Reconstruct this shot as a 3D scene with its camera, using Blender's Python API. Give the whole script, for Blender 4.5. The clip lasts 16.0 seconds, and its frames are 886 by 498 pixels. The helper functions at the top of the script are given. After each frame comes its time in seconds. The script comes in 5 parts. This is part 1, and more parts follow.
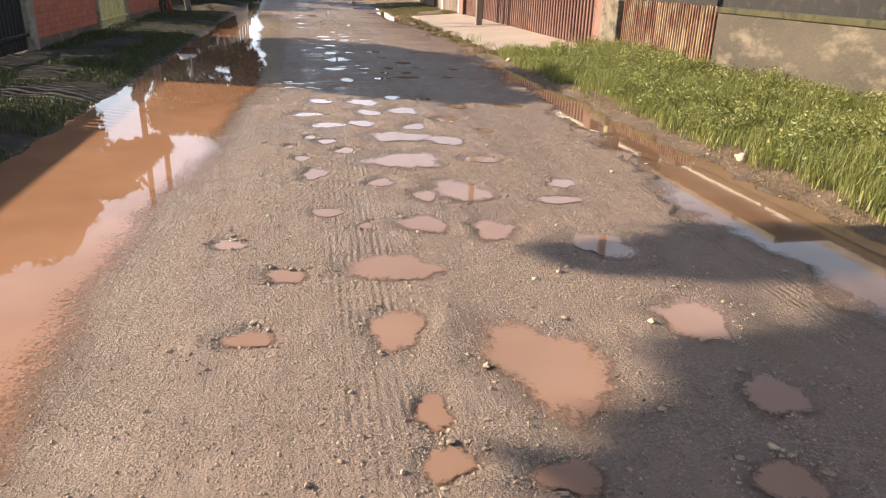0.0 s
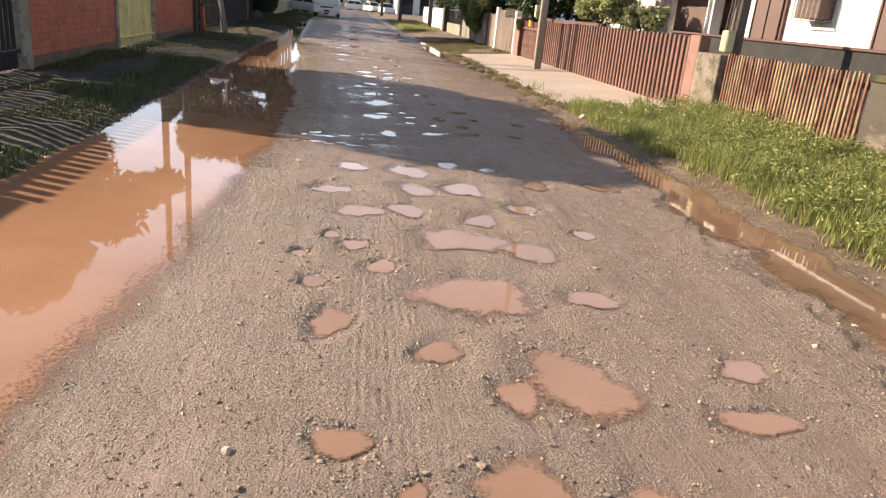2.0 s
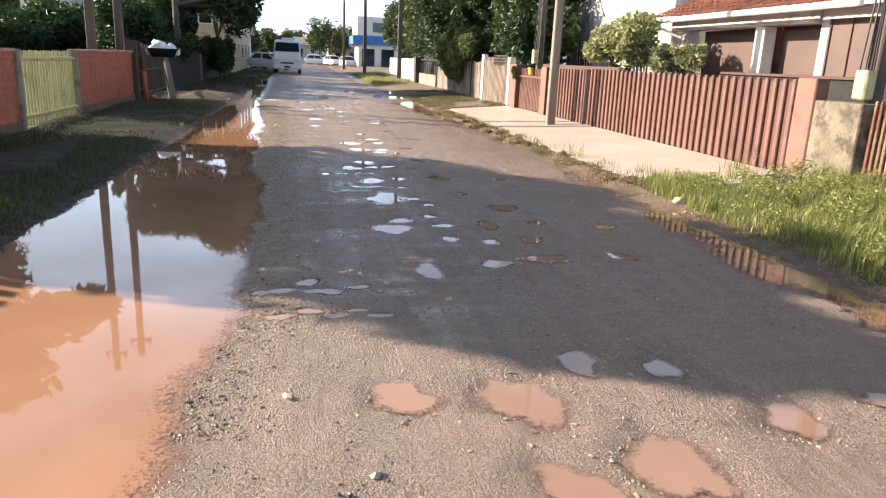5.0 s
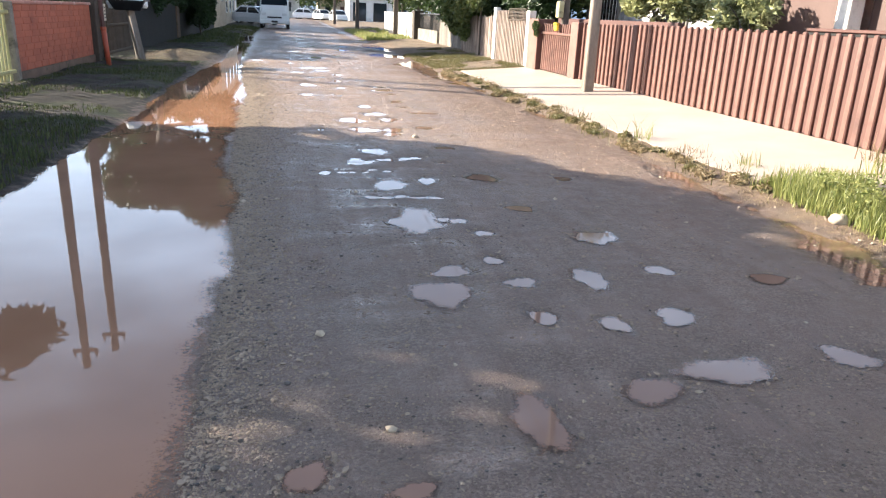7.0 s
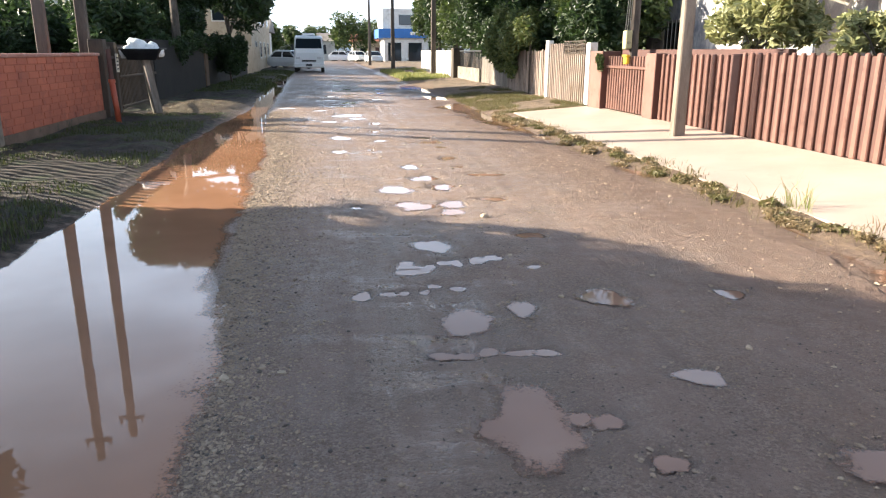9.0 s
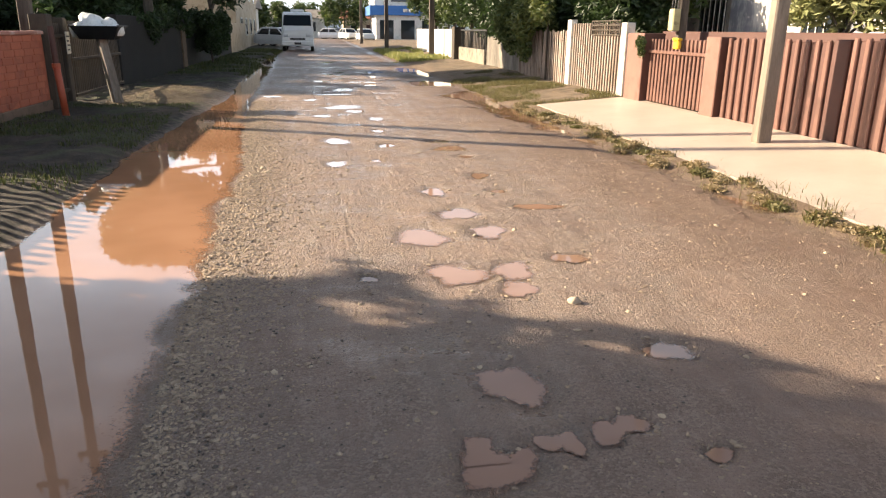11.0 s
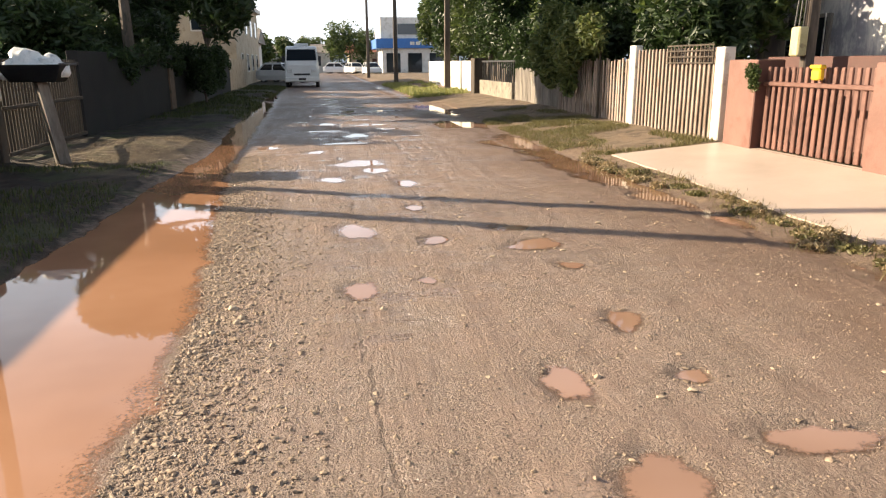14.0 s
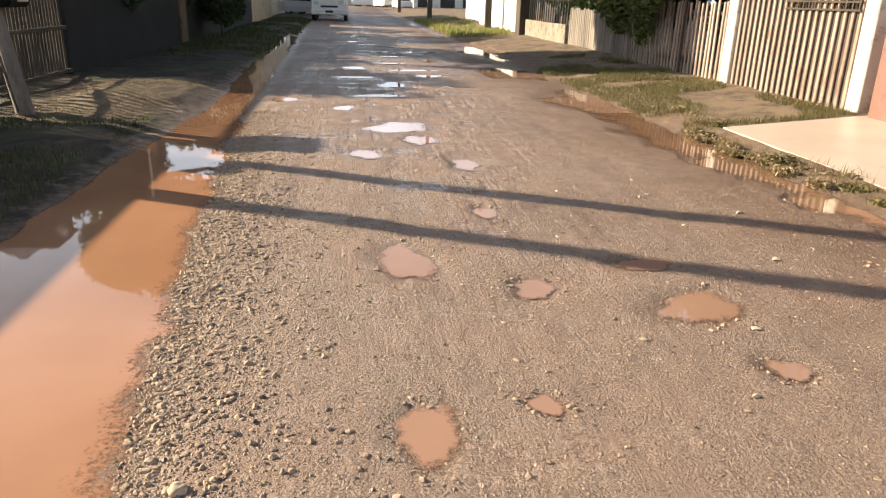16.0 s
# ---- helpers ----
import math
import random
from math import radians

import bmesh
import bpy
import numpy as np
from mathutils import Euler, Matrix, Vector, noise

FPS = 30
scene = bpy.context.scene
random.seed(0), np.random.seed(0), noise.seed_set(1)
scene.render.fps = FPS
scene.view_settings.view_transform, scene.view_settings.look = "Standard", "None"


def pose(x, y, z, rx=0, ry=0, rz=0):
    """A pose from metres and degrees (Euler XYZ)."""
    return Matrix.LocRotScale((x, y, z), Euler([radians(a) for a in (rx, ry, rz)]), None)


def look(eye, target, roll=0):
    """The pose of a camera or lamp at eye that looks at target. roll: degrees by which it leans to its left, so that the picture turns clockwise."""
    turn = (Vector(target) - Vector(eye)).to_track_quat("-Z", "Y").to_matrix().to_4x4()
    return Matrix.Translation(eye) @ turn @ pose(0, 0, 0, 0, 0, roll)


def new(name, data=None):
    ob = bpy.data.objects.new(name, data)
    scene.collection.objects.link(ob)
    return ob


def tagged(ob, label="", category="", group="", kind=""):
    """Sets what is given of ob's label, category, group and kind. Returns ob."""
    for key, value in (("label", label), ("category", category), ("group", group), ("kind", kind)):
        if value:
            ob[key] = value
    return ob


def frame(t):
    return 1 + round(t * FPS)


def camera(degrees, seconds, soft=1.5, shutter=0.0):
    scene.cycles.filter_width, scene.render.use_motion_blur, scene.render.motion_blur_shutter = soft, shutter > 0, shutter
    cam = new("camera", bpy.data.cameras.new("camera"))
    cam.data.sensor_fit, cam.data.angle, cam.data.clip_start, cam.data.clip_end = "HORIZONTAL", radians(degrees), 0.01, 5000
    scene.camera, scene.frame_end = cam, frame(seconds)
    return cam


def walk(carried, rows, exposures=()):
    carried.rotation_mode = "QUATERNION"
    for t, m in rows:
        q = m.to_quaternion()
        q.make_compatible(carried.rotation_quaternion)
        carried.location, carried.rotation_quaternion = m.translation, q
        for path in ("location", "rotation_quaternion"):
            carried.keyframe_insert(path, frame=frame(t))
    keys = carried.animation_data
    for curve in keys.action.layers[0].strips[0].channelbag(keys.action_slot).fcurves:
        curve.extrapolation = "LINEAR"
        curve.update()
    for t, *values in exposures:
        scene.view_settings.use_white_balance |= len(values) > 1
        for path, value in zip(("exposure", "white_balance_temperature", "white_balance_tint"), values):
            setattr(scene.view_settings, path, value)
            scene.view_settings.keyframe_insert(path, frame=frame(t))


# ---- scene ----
cam = camera(64.0, 16.0, soft=1.2)
PATH = [
    (0, (0.275, 0.534, 1.542), (0.65, 2.362, 0.822), 1.9),
    (0.5, (0.299, 1.165, 1.529), (0.691, 3.01, 0.865), 2.4),
    (1, (0.304, 1.793, 1.498), (0.591, 3.653, 0.823), 4.7),
    (1.5, (0.321, 2.394, 1.511), (0.733, 4.232, 0.839), 2.6),
    (2, (0.363, 3.028, 1.505), (0.667, 4.898, 0.865), 5.4),
    (2.5, (0.333, 3.654, 1.506), (0.733, 5.524, 0.92), 2.3),
    (3, (0.248, 4.304, 1.52), (0.602, 6.205, 1.009), 2.3),
    (3.5, (0.216, 4.914, 1.482), (0.494, 6.822, 0.95), 3.7),
    (4, (0.155, 5.54, 1.506), (0.513, 7.426, 0.944), 2.3),
    (4.5, (0.112, 6.219, 1.502), (0.479, 8.099, 0.928), 4.6),
    (4.7, (0.072, 6.486, 1.483), (0.439, 8.386, 0.98), 3.2),
    (6.8, (0.081, 9.28, 1.461), (0.499, 11.119, 0.794), 2.0),
    (7, (0.079, 9.525, 1.442), (0.486, 11.381, 0.816), 2.6),
    (7.5, (0.118, 10.101, 1.445), (0.575, 11.925, 0.764), 1.6),
    (8, (0.174, 10.735, 1.445), (0.561, 12.598, 0.828), 2.8),
    (8.5, (0.226, 11.394, 1.433), (0.602, 13.266, 0.838), 1.4),
    (9, (0.204, 12.035, 1.428), (0.508, 13.938, 0.892), 0.3),
    (9.2, (0.163, 12.291, 1.428), (0.406, 14.191, 0.854), 1.6),
    (11.3, (0.162, 14.907, 1.49), (0.521, 16.782, 0.893), -0.0),
    (11.5, (0.186, 15.161, 1.499), (0.556, 17.032, 0.898), -0.5),
    (12, (0.176, 15.76, 1.485), (0.446, 17.665, 0.939), 2.2),
    (12.5, (0.144, 16.342, 1.489), (0.468, 18.217, 0.871), -0.6),
    (13, (0.186, 16.956, 1.5), (0.452, 18.845, 0.898), 1.0),
    (13.5, (0.181, 17.54, 1.467), (0.502, 19.433, 0.908), 0.5),
    (14, (0.141, 18.128, 1.456), (0.456, 20.036, 0.946), -0.4),
    (14.5, (0.2, 18.719, 1.467), (0.412, 20.626, 0.905), 1.1),
    (15, (0.15, 19.319, 1.491), (0.469, 21.216, 0.941), -2.0),
    (15.5, (0.157, 19.907, 1.462), (0.422, 21.781, 0.817), 1.0),
    (16, (0.085, 20.513, 1.442), (0.336, 22.38, 0.773), 1.5),
]
EXPOSURES = [(0.0, 0.99, 6300, 14), (4.5, 1.22, 6000, 12), (7.0, 1.74, 5600, 10), (9.0, 1.6, 5850, 10), (11.5, 1.3, 6600, 12), (16.0, 1.12, 6600, 12)]
walk(cam, [(t, look(eye, target, roll)) for t, eye, target, roll in PATH], EXPOSURES)

# ---- light: low morning sun, ahead and to one side, and a pale sky ----
SUN_DIR = Vector((-0.891, 0.453, 0.41)).normalized()
SKY, HAZE = 0.048, 0.65
world = bpy.data.worlds.new("sky_world")
scene.world = world
world.use_nodes = True
wn = world.node_tree.nodes
sky = wn.new("ShaderNodeTexSky")
sky.sky_type = "NISHITA"
sky.sun_disc = False
sky.sun_elevation = math.asin(SUN_DIR.z)
sky.sun_rotation = math.atan2(SUN_DIR.x, SUN_DIR.y)
sky.air_density, sky.dust_density, sky.ozone_density = 1.0, 3.0, 1.0
# humid haze, white towards the horizon, and thin bright cloud
wl = world.node_tree.links
way = wn.new("ShaderNodeTexCoord")
split = wn.new("ShaderNodeSeparateXYZ")
wl.new(way.outputs["Generated"], split.inputs[0])
haze = wn.new("ShaderNodeMapRange")
haze.interpolation_type = "SMOOTHSTEP"
for name, value in (("From Min", 0.0), ("From Max", 0.66), ("To Min", 1.0), ("To Max", 0.0)):
    haze.inputs[name].default_value = value
wl.new(split.outputs[2], haze.inputs["Value"])
cloud = wn.new("ShaderNodeTexNoise")
cloud.inputs["Scale"].default_value, cloud.inputs["Detail"].default_value = 3.2, 6.0
flat = wn.new("ShaderNodeMapping")
flat.inputs["Scale"].default_value = (1.0, 1.0, 2.6)
wl.new(way.outputs["Generated"], flat.inputs["Vector"])
wl.new(flat.outputs["Vector"], cloud.inputs["Vector"])
puff = wn.new("ShaderNodeMapRange")
for name, value in (("From Min", 0.5), ("From Max", 0.68), ("To Min", 0.0), ("To Max", 0.4)):
    puff.inputs[name].default_value = value
wl.new(cloud.outputs["Fac"], puff.inputs["Value"])
both = wn.new("ShaderNodeMath")
both.operation = "ADD"
wl.new(haze.outputs[0], both.inputs[0])
wl.new(puff.outputs[0], both.inputs[1])
veil = wn.new("ShaderNodeBackground")
veil.inputs["Color"].default_value = (0.85, 0.96, 1.09, 1)
strength = wn.new("ShaderNodeMath")
strength.operation = "MULTIPLY"
strength.inputs[1].default_value = HAZE
wl.new(both.outputs[0], strength.inputs[0])
wl.new(strength.outputs[0], veil.inputs["Strength"])
wn["Background"].inputs["Strength"].default_value = SKY
wl.new(sky.outputs["Color"], wn["Background"].inputs["Color"])
total = wn.new("ShaderNodeAddShader")
wl.new(wn["Background"].outputs[0], total.inputs[0])
wl.new(veil.outputs[0], total.inputs[1])
wl.new(total.outputs[0], wn["World Output"].inputs["Surface"])
sun_data = bpy.data.lights.new("sun", "SUN")
sun_data.energy, sun_data.angle, sun_data.color = 6.3, radians(0.6), (1.0, 0.83, 0.6)
sun = new("sun", sun_data)
sun.matrix_world = look((0, 0, 0), -SUN_DIR)


# ---- materials ----
def nodes_of(name):
    m = bpy.data.materials.new(name)
    m.use_nodes = True
    t = m.node_tree
    return m, t.nodes, t.links, t.nodes["Principled BSDF"]


def noise_node(n, l, pos, scale, detail=4.0, rough=0.6):
    k = n.new("ShaderNodeTexNoise")
    k.inputs["Scale"].default_value, k.inputs["Detail"].default_value, k.inputs["Roughness"].default_value = scale, detail, rough
    l.new(pos, k.inputs["Vector"])
    return k.outputs["Fac"]


def ramp_node(n, l, fac, stops):
    k = n.new("ShaderNodeValToRGB")
    e = k.color_ramp.elements
    while len(e) < len(stops):
        e.new(0.5)
    for i, (at, c) in enumerate(stops):
        e[i].position, e[i].color = at, (*c, 1) if len(c) == 3 else c
    l.new(fac, k.inputs["Fac"])
    return k.outputs["Color"]


def mix_node(n, l, fac, a, b, mode="MIX"):
    k = n.new("ShaderNodeMix")
    k.data_type, k.blend_type = "RGBA", mode
    for v, i in ((fac, 0), (a, 6), (b, 7)):
        if isinstance(v, (int, float)):
            k.inputs[i].default_value = v
        elif isinstance(v, tuple):
            k.inputs[i].default_value = (*v, 1)
        else:
            l.new(v, k.inputs[i])
    return k.outputs[2]


def math_node(n, l, op, a, b=0.0, clamp=False):
    k = n.new("ShaderNodeMath")
    k.operation, k.use_clamp = op, clamp
    for i, v in enumerate((a, b)):
        if isinstance(v, (int, float)):
            k.inputs[i].default_value = v
        else:
            l.new(v, k.inputs[i])
    return k.outputs[0]


def bump_node(n, l, height, strength, distance, p):
    k = n.new("ShaderNodeBump")
    k.inputs["Strength"].default_value, k.inputs["Distance"].default_value = strength, distance
    l.new(height, k.inputs["Height"])
    l.new(k.outputs["Normal"], p.inputs["Normal"])


def surface(name, c1, c2, stain=None, scale=2.0, grain=60.0, rough=0.75, bump=0.3, metal=0.0, stretch=(1, 1, 1), vary=0.0, stain_at=0.6):
    """A weathered surface: two colours mixed at a large and a fine scale, an optional stain, fine relief."""
    m, n, l, p = nodes_of(name)
    geo = n.new("ShaderNodeNewGeometry")
    mp = n.new("ShaderNodeMapping")
    mp.inputs["Scale"].default_value = stretch
    l.new(geo.outputs["Position"], mp.inputs["Vector"])
    pos = mp.outputs["Vector"]
    big, fine = noise_node(n, l, pos, scale, 5.0), noise_node(n, l, pos, grain, 3.0)
    both = math_node(n, l, "ADD", math_node(n, l, "MULTIPLY", big, 0.65), math_node(n, l, "MULTIPLY", fine, 0.35))
    col = ramp_node(n, l, both, [(0.36, c1), (0.64, c2)])
    if stain:
        patch = noise_node(n, l, pos, scale * 1.7, 6.0, 0.7)
        col = mix_node(n, l, ramp_node(n, l, patch, [(stain_at - 0.07, (0, 0, 0)), (stain_at + 0.07, (1, 1, 1))]), col, stain)
    if vary:
        info = n.new("ShaderNodeObjectInfo")
        k = n.new("ShaderNodeHueSaturation")
        l.new(math_node(n, l, "ADD", math_node(n, l, "MULTIPLY", info.outputs["Random"], vary), 1.0 - vary / 2), k.inputs["Value"])
        l.new(col, k.inputs["Color"])
        col = k.outputs["Color"]
    l.new(col, p.inputs["Base Color"])
    l.new(math_node(n, l, "ADD", math_node(n, l, "MULTIPLY", fine, 0.2), rough - 0.1), p.inputs["Roughness"])
    p.inputs["Metallic"].default_value = metal
    if bump:
        bump_node(n, l, both, bump, 0.02, p)
    return m


def leaf_material(name, c1, c2):
    m, n, l, p = nodes_of(name)
    geo = n.new("ShaderNodeNewGeometry")
    col = ramp_node(n, l, geo.outputs["Random Per Island"], [(0.0, c1), (1.0, c2)])
    l.new(col, p.inputs["Base Color"])
    p.inputs["Roughness"].default_value = 0.5
    tr = n.new("ShaderNodeBsdfTranslucent")
    l.new(col, tr.inputs["Color"])
    mx = n.new("ShaderNodeMixShader")
    mx.inputs[0].default_value = 0.35
    l.new(p.outputs[0], mx.inputs[1])
    l.new(tr.outputs[0], mx.inputs[2])
    l.new(mx.outputs[0], n["Material Output"].inputs["Surface"])
    return m


def glass_material(name, tint=(0.02, 0.025, 0.03)):
    m, n, l, p = nodes_of(name)
    p.inputs["Base Color"].default_value = (*tint, 1)
    p.inputs["Roughness"].default_value = 0.05
    return m


def ground_material():
    """Worn gravelly road in the middle, earth verges either side, wet and dark where the ground lies low."""
    m, n, l, p = nodes_of("gravel_road_and_earth")
    geo = n.new("ShaderNodeNewGeometry")
    pos = geo.outputs["Position"]
    sep = n.new("ShaderNodeSeparateXYZ")
    l.new(pos, sep.inputs[0])
    big, mid, fine = noise_node(n, l, pos, 0.7, 5.0), noise_node(n, l, pos, 7.0, 4.0), noise_node(n, l, pos, 90.0, 3.0, 0.7)
    stretch = n.new("ShaderNodeMapping")
    stretch.inputs["Scale"].default_value = (3.0, 0.22, 1.0)
    l.new(pos, stretch.inputs["Vector"])
    tracks = noise_node(n, l, stretch.outputs["Vector"], 2.2, 3.0)
    road = ramp_node(n, l, math_node(n, l, "ADD", math_node(n, l, "MULTIPLY", big, 0.5), math_node(n, l, "MULTIPLY", tracks, 0.5)),
                     [(0.35, ROAD_DARK), (0.5, ROAD_MID), (0.66, ROAD_PALE)])
    pebble = n.new("ShaderNodeTexVoronoi")
    pebble.inputs["Scale"].default_value = 95.0
    l.new(pos, pebble.inputs["Vector"])
    chip = n.new("ShaderNodeSeparateColor")
    l.new(pebble.outputs["Color"], chip.inputs[0])
    patch = ramp_node(n, l, math_node(n, l, "ADD", math_node(n, l, "MULTIPLY", noise_node(n, l, pos, 1.7, 5.0, 0.6), 0.65), math_node(n, l, "MULTIPLY", tracks, 0.35)), [(0.42, (0.25, 0.25, 0.25)), (0.54, (1, 1, 1))])
    road = mix_node(n, l, math_node(n, l, "MULTIPLY", patch, 0.55), road, ramp_node(n, l, chip.outputs[0], [(0.0, (0.115, 0.08, 0.062)), (0.5, (0.235, 0.168, 0.126)), (1.0, (0.42, 0.325, 0.26))]))
    speck = ramp_node(n, l, noise_node(n, l, pos, 160.0, 2.0, 0.6), [(0.3, (1, 1, 1)), (0.42, (0, 0, 0))])
    road = mix_node(n, l, math_node(n, l, "MULTIPLY", fine, 0.3), road, (0.15, 0.12, 0.095))
    road = mix_node(n, l, math_node(n, l, "MULTIPLY", speck, 0.6), road, (0.05, 0.038, 0.03))
    # dark soil, deepened further to hold the shade of the shady verge
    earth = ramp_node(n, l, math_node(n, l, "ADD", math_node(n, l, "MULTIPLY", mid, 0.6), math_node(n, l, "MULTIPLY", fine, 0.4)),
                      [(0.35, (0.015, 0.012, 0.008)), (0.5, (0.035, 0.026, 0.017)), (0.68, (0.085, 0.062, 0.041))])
    moss = ramp_node(n, l, noise_node(n, l, pos, 1.4, 6.0), [(0.52, (0, 0, 0)), (0.6, (1, 1, 1))])
    earth = mix_node(n, l, math_node(n, l, "MULTIPLY", moss, 0.6), earth, (0.06, 0.075, 0.025))
    sand = ramp_node(n, l, noise_node(n, l, pos, 0.9, 7.0, 0.65), [(0.56, (0, 0, 0)), (0.66, (1, 1, 1))])
    earth = mix_node(n, l, math_node(n, l, "MULTIPLY", sand, 0.25), earth, (0.2, 0.15, 0.105))
    wob = math_node(n, l, "MULTIPLY", math_node(n, l, "SUBTRACT", mid, 0.5), 0.9)
    x = math_node(n, l, "ADD", sep.outputs[0], wob)
    right = math_node(n, l, "MULTIPLY", math_node(n, l, "SUBTRACT", x, 3.75), 2.5, True)
    left = math_node(n, l, "MULTIPLY", math_node(n, l, "SUBTRACT", -1.75, x), 2.5, True)
    # dry sandy soil and litter before the pale gate, paler also to look sunlit
    dry = math_node(n, l, "MULTIPLY", right, math_node(n, l, "MULTIPLY", math_node(n, l, "SUBTRACT", sep.outputs[1], 26.0), 0.5, True))
    dry = math_node(n, l, "MULTIPLY", dry, math_node(n, l, "MULTIPLY", math_node(n, l, "SUBTRACT", noise_node(n, l, pos, 3.0, 5.0, 0.65), 0.28), 4.0, True))
    earth = mix_node(n, l, math_node(n, l, "MULTIPLY", dry, 0.9), earth, (0.22, 0.16, 0.105))
    edge = math_node(n, l, "MULTIPLY", right, math_node(n, l, "MULTIPLY", math_node(n, l, "SUBTRACT", 4.75, x), 3.0, True))
    earth = mix_node(n, l, math_node(n, l, "MULTIPLY", edge, 0.85), earth, ramp_node(n, l, mid, [(0.35, (0.14, 0.09, 0.058)), (0.65, (0.25, 0.175, 0.115))]))
    col = mix_node(n, l, math_node(n, l, "ADD", left, right, True), road, earth)
    lane = math_node(n, l, "MULTIPLY", math_node(n, l, "SUBTRACT", 0.001, sep.outputs[2]), 75.0, True)
    col = mix_node(n, l, math_node(n, l, "MULTIPLY", lane, 0.38), col, (0.1, 0.06, 0.038))
    mud = math_node(n, l, "MULTIPLY", math_node(n, l, "SUBTRACT", math_node(n, l, "ADD", sep.outputs[0], math_node(n, l, "MULTIPLY", math_node(n, l, "SUBTRACT", big, 0.5), 3.0)), 2.2), 0.9, True)
    mud = math_node(n, l, "MULTIPLY", mud, math_node(n, l, "SUBTRACT", 1.0, right, True))
    mud = math_node(n, l, "MULTIPLY", mud, math_node(n, l, "MULTIPLY", math_node(n, l, "SUBTRACT", sep.outputs[1], 13.0), 0.2, True))
    col = mix_node(n, l, math_node(n, l, "MULTIPLY", mud, 0.85), col, (0.15, 0.095, 0.063))
    # straw and sand heaped before the iron gate
    ex = math_node(n, l, "POWER", math_node(n, l, "DIVIDE", math_node(n, l, "ADD", x, 3.0), 1.15), 2.0)
    ey = math_node(n, l, "POWER", math_node(n, l, "DIVIDE", math_node(n, l, "SUBTRACT", sep.outputs[1], 31.0), 2.4), 2.0)
    heap = math_node(n, l, "MULTIPLY", math_node(n, l, "SUBTRACT", 1.0, math_node(n, l, "ADD", ex, ey)), 2.0, True)
    col = mix_node(n, l, math_node(n, l, "MULTIPLY", heap, 0.5), col, ramp_node(n, l, mid, [(0.35, (0.2, 0.14, 0.085)), (0.65, (0.36, 0.27, 0.17))]))
    # a long crack along the road
    run = math_node(n, l, "ADD", math_node(n, l, "MULTIPLY", math_node(n, l, "SUBTRACT", 22.5, sep.outputs[1]), 0.035), 0.265)
    split = math_node(n, l, "ABSOLUTE", math_node(n, l, "SUBTRACT", math_node(n, l, "ADD", sep.outputs[0], math_node(n, l, "MULTIPLY", math_node(n, l, "SUBTRACT", mid, 0.5), 0.13)), run))
    crack = math_node(n, l, "MULTIPLY", math_node(n, l, "SUBTRACT", 0.016, split), 110.0, True)
    crack = math_node(n, l, "MULTIPLY", crack, math_node(n, l, "MULTIPLY", math_node(n, l, "SUBTRACT", 2.2, math_node(n, l, "ABSOLUTE", math_node(n, l, "SUBTRACT", sep.outputs[1], 20.4))), 2.0, True))
    crack = math_node(n, l, "MULTIPLY", crack, math_node(n, l, "MULTIPLY", math_node(n, l, "SUBTRACT", fine, 0.38), 6.0, True))
    col = mix_node(n, l, math_node(n, l, "MULTIPLY", crack, 0.35), col, (0.06, 0.045, 0.035))
    l.new(col, p.inputs["Base Color"])
    damp = ramp_node(n, l, math_node(n, l, "ADD", math_node(n, l, "MULTIPLY", big, 0.6), math_node(n, l, "MULTIPLY", mid, 0.4)), [(0.4, (0.42, 0.42, 0.42)), (0.62, (0.78, 0.78, 0.78))])
    side = math_node(n, l, "ADD", left, right, True)
    rough = mix_node(n, l, side, mix_node(n, l, lane, damp, (0.3, 0.3, 0.3)), (0.9, 0.9, 0.9))
    # a film of water left in low strips across the wheel tracks
    strip = n.new("ShaderNodeMapping")
    strip.inputs["Scale"].default_value = (0.9, 3.0, 1.0)
    l.new(pos, strip.inputs["Vector"])
    film = ramp_node(n, l, math_node(n, l, "ADD", math_node(n, l, "MULTIPLY", noise_node(n, l, strip.outputs["Vector"], 1.0, 5.0, 0.65), 0.7), math_node(n, l, "MULTIPLY", tracks, 0.3)), [(0.52, (0, 0, 0)), (0.6, (1, 1, 1))])
    inside = math_node(n, l, "SUBTRACT", 1.1, math_node(n, l, "ABSOLUTE", math_node(n, l, "SUBTRACT", sep.outputs[0], 0.75)))
    inside = math_node(n, l, "ADD", inside, math_node(n, l, "MULTIPLY", math_node(n, l, "SUBTRACT", sep.outputs[1], 24.0), 0.2, True), True)
    reach = math_node(n, l, "MULTIPLY", math_node(n, l, "SUBTRACT", sep.outputs[1], 8.5), 0.4, True)
    film = math_node(n, l, "MULTIPLY", math_node(n, l, "MULTIPLY", film, inside), reach)
    rough = mix_node(n, l, math_node(n, l, "MULTIPLY", film, 0.85), rough, (0.1, 0.1, 0.1))
    l.new(rough, p.inputs["Roughness"])
    h = math_node(n, l, "ADD", math_node(n, l, "MULTIPLY", math_node(n, l, "MULTIPLY", pebble.outputs["Distance"], patch), -0.9), math_node(n, l, "MULTIPLY", fine, 0.5))
    rut = n.new("ShaderNodeMapping")
    rut.inputs["Scale"].default_value = (26.0, 1.3, 1.0)
    l.new(pos, rut.inputs["Vector"])
    h = math_node(n, l, "ADD", h, math_node(n, l, "MULTIPLY", noise_node(n, l, rut.outputs["Vector"], 1.0, 2.0), 0.9))
    h = math_node(n, l, "ADD", h, math_node(n, l, "MULTIPLY", math_node(n, l, "MULTIPLY", noise_node(n, l, pos, 42.0, 6.0, 0.78), math_node(n, l, "ADD", math_node(n, l, "MULTIPLY", patch, 0.8), 0.35)), 2.3))
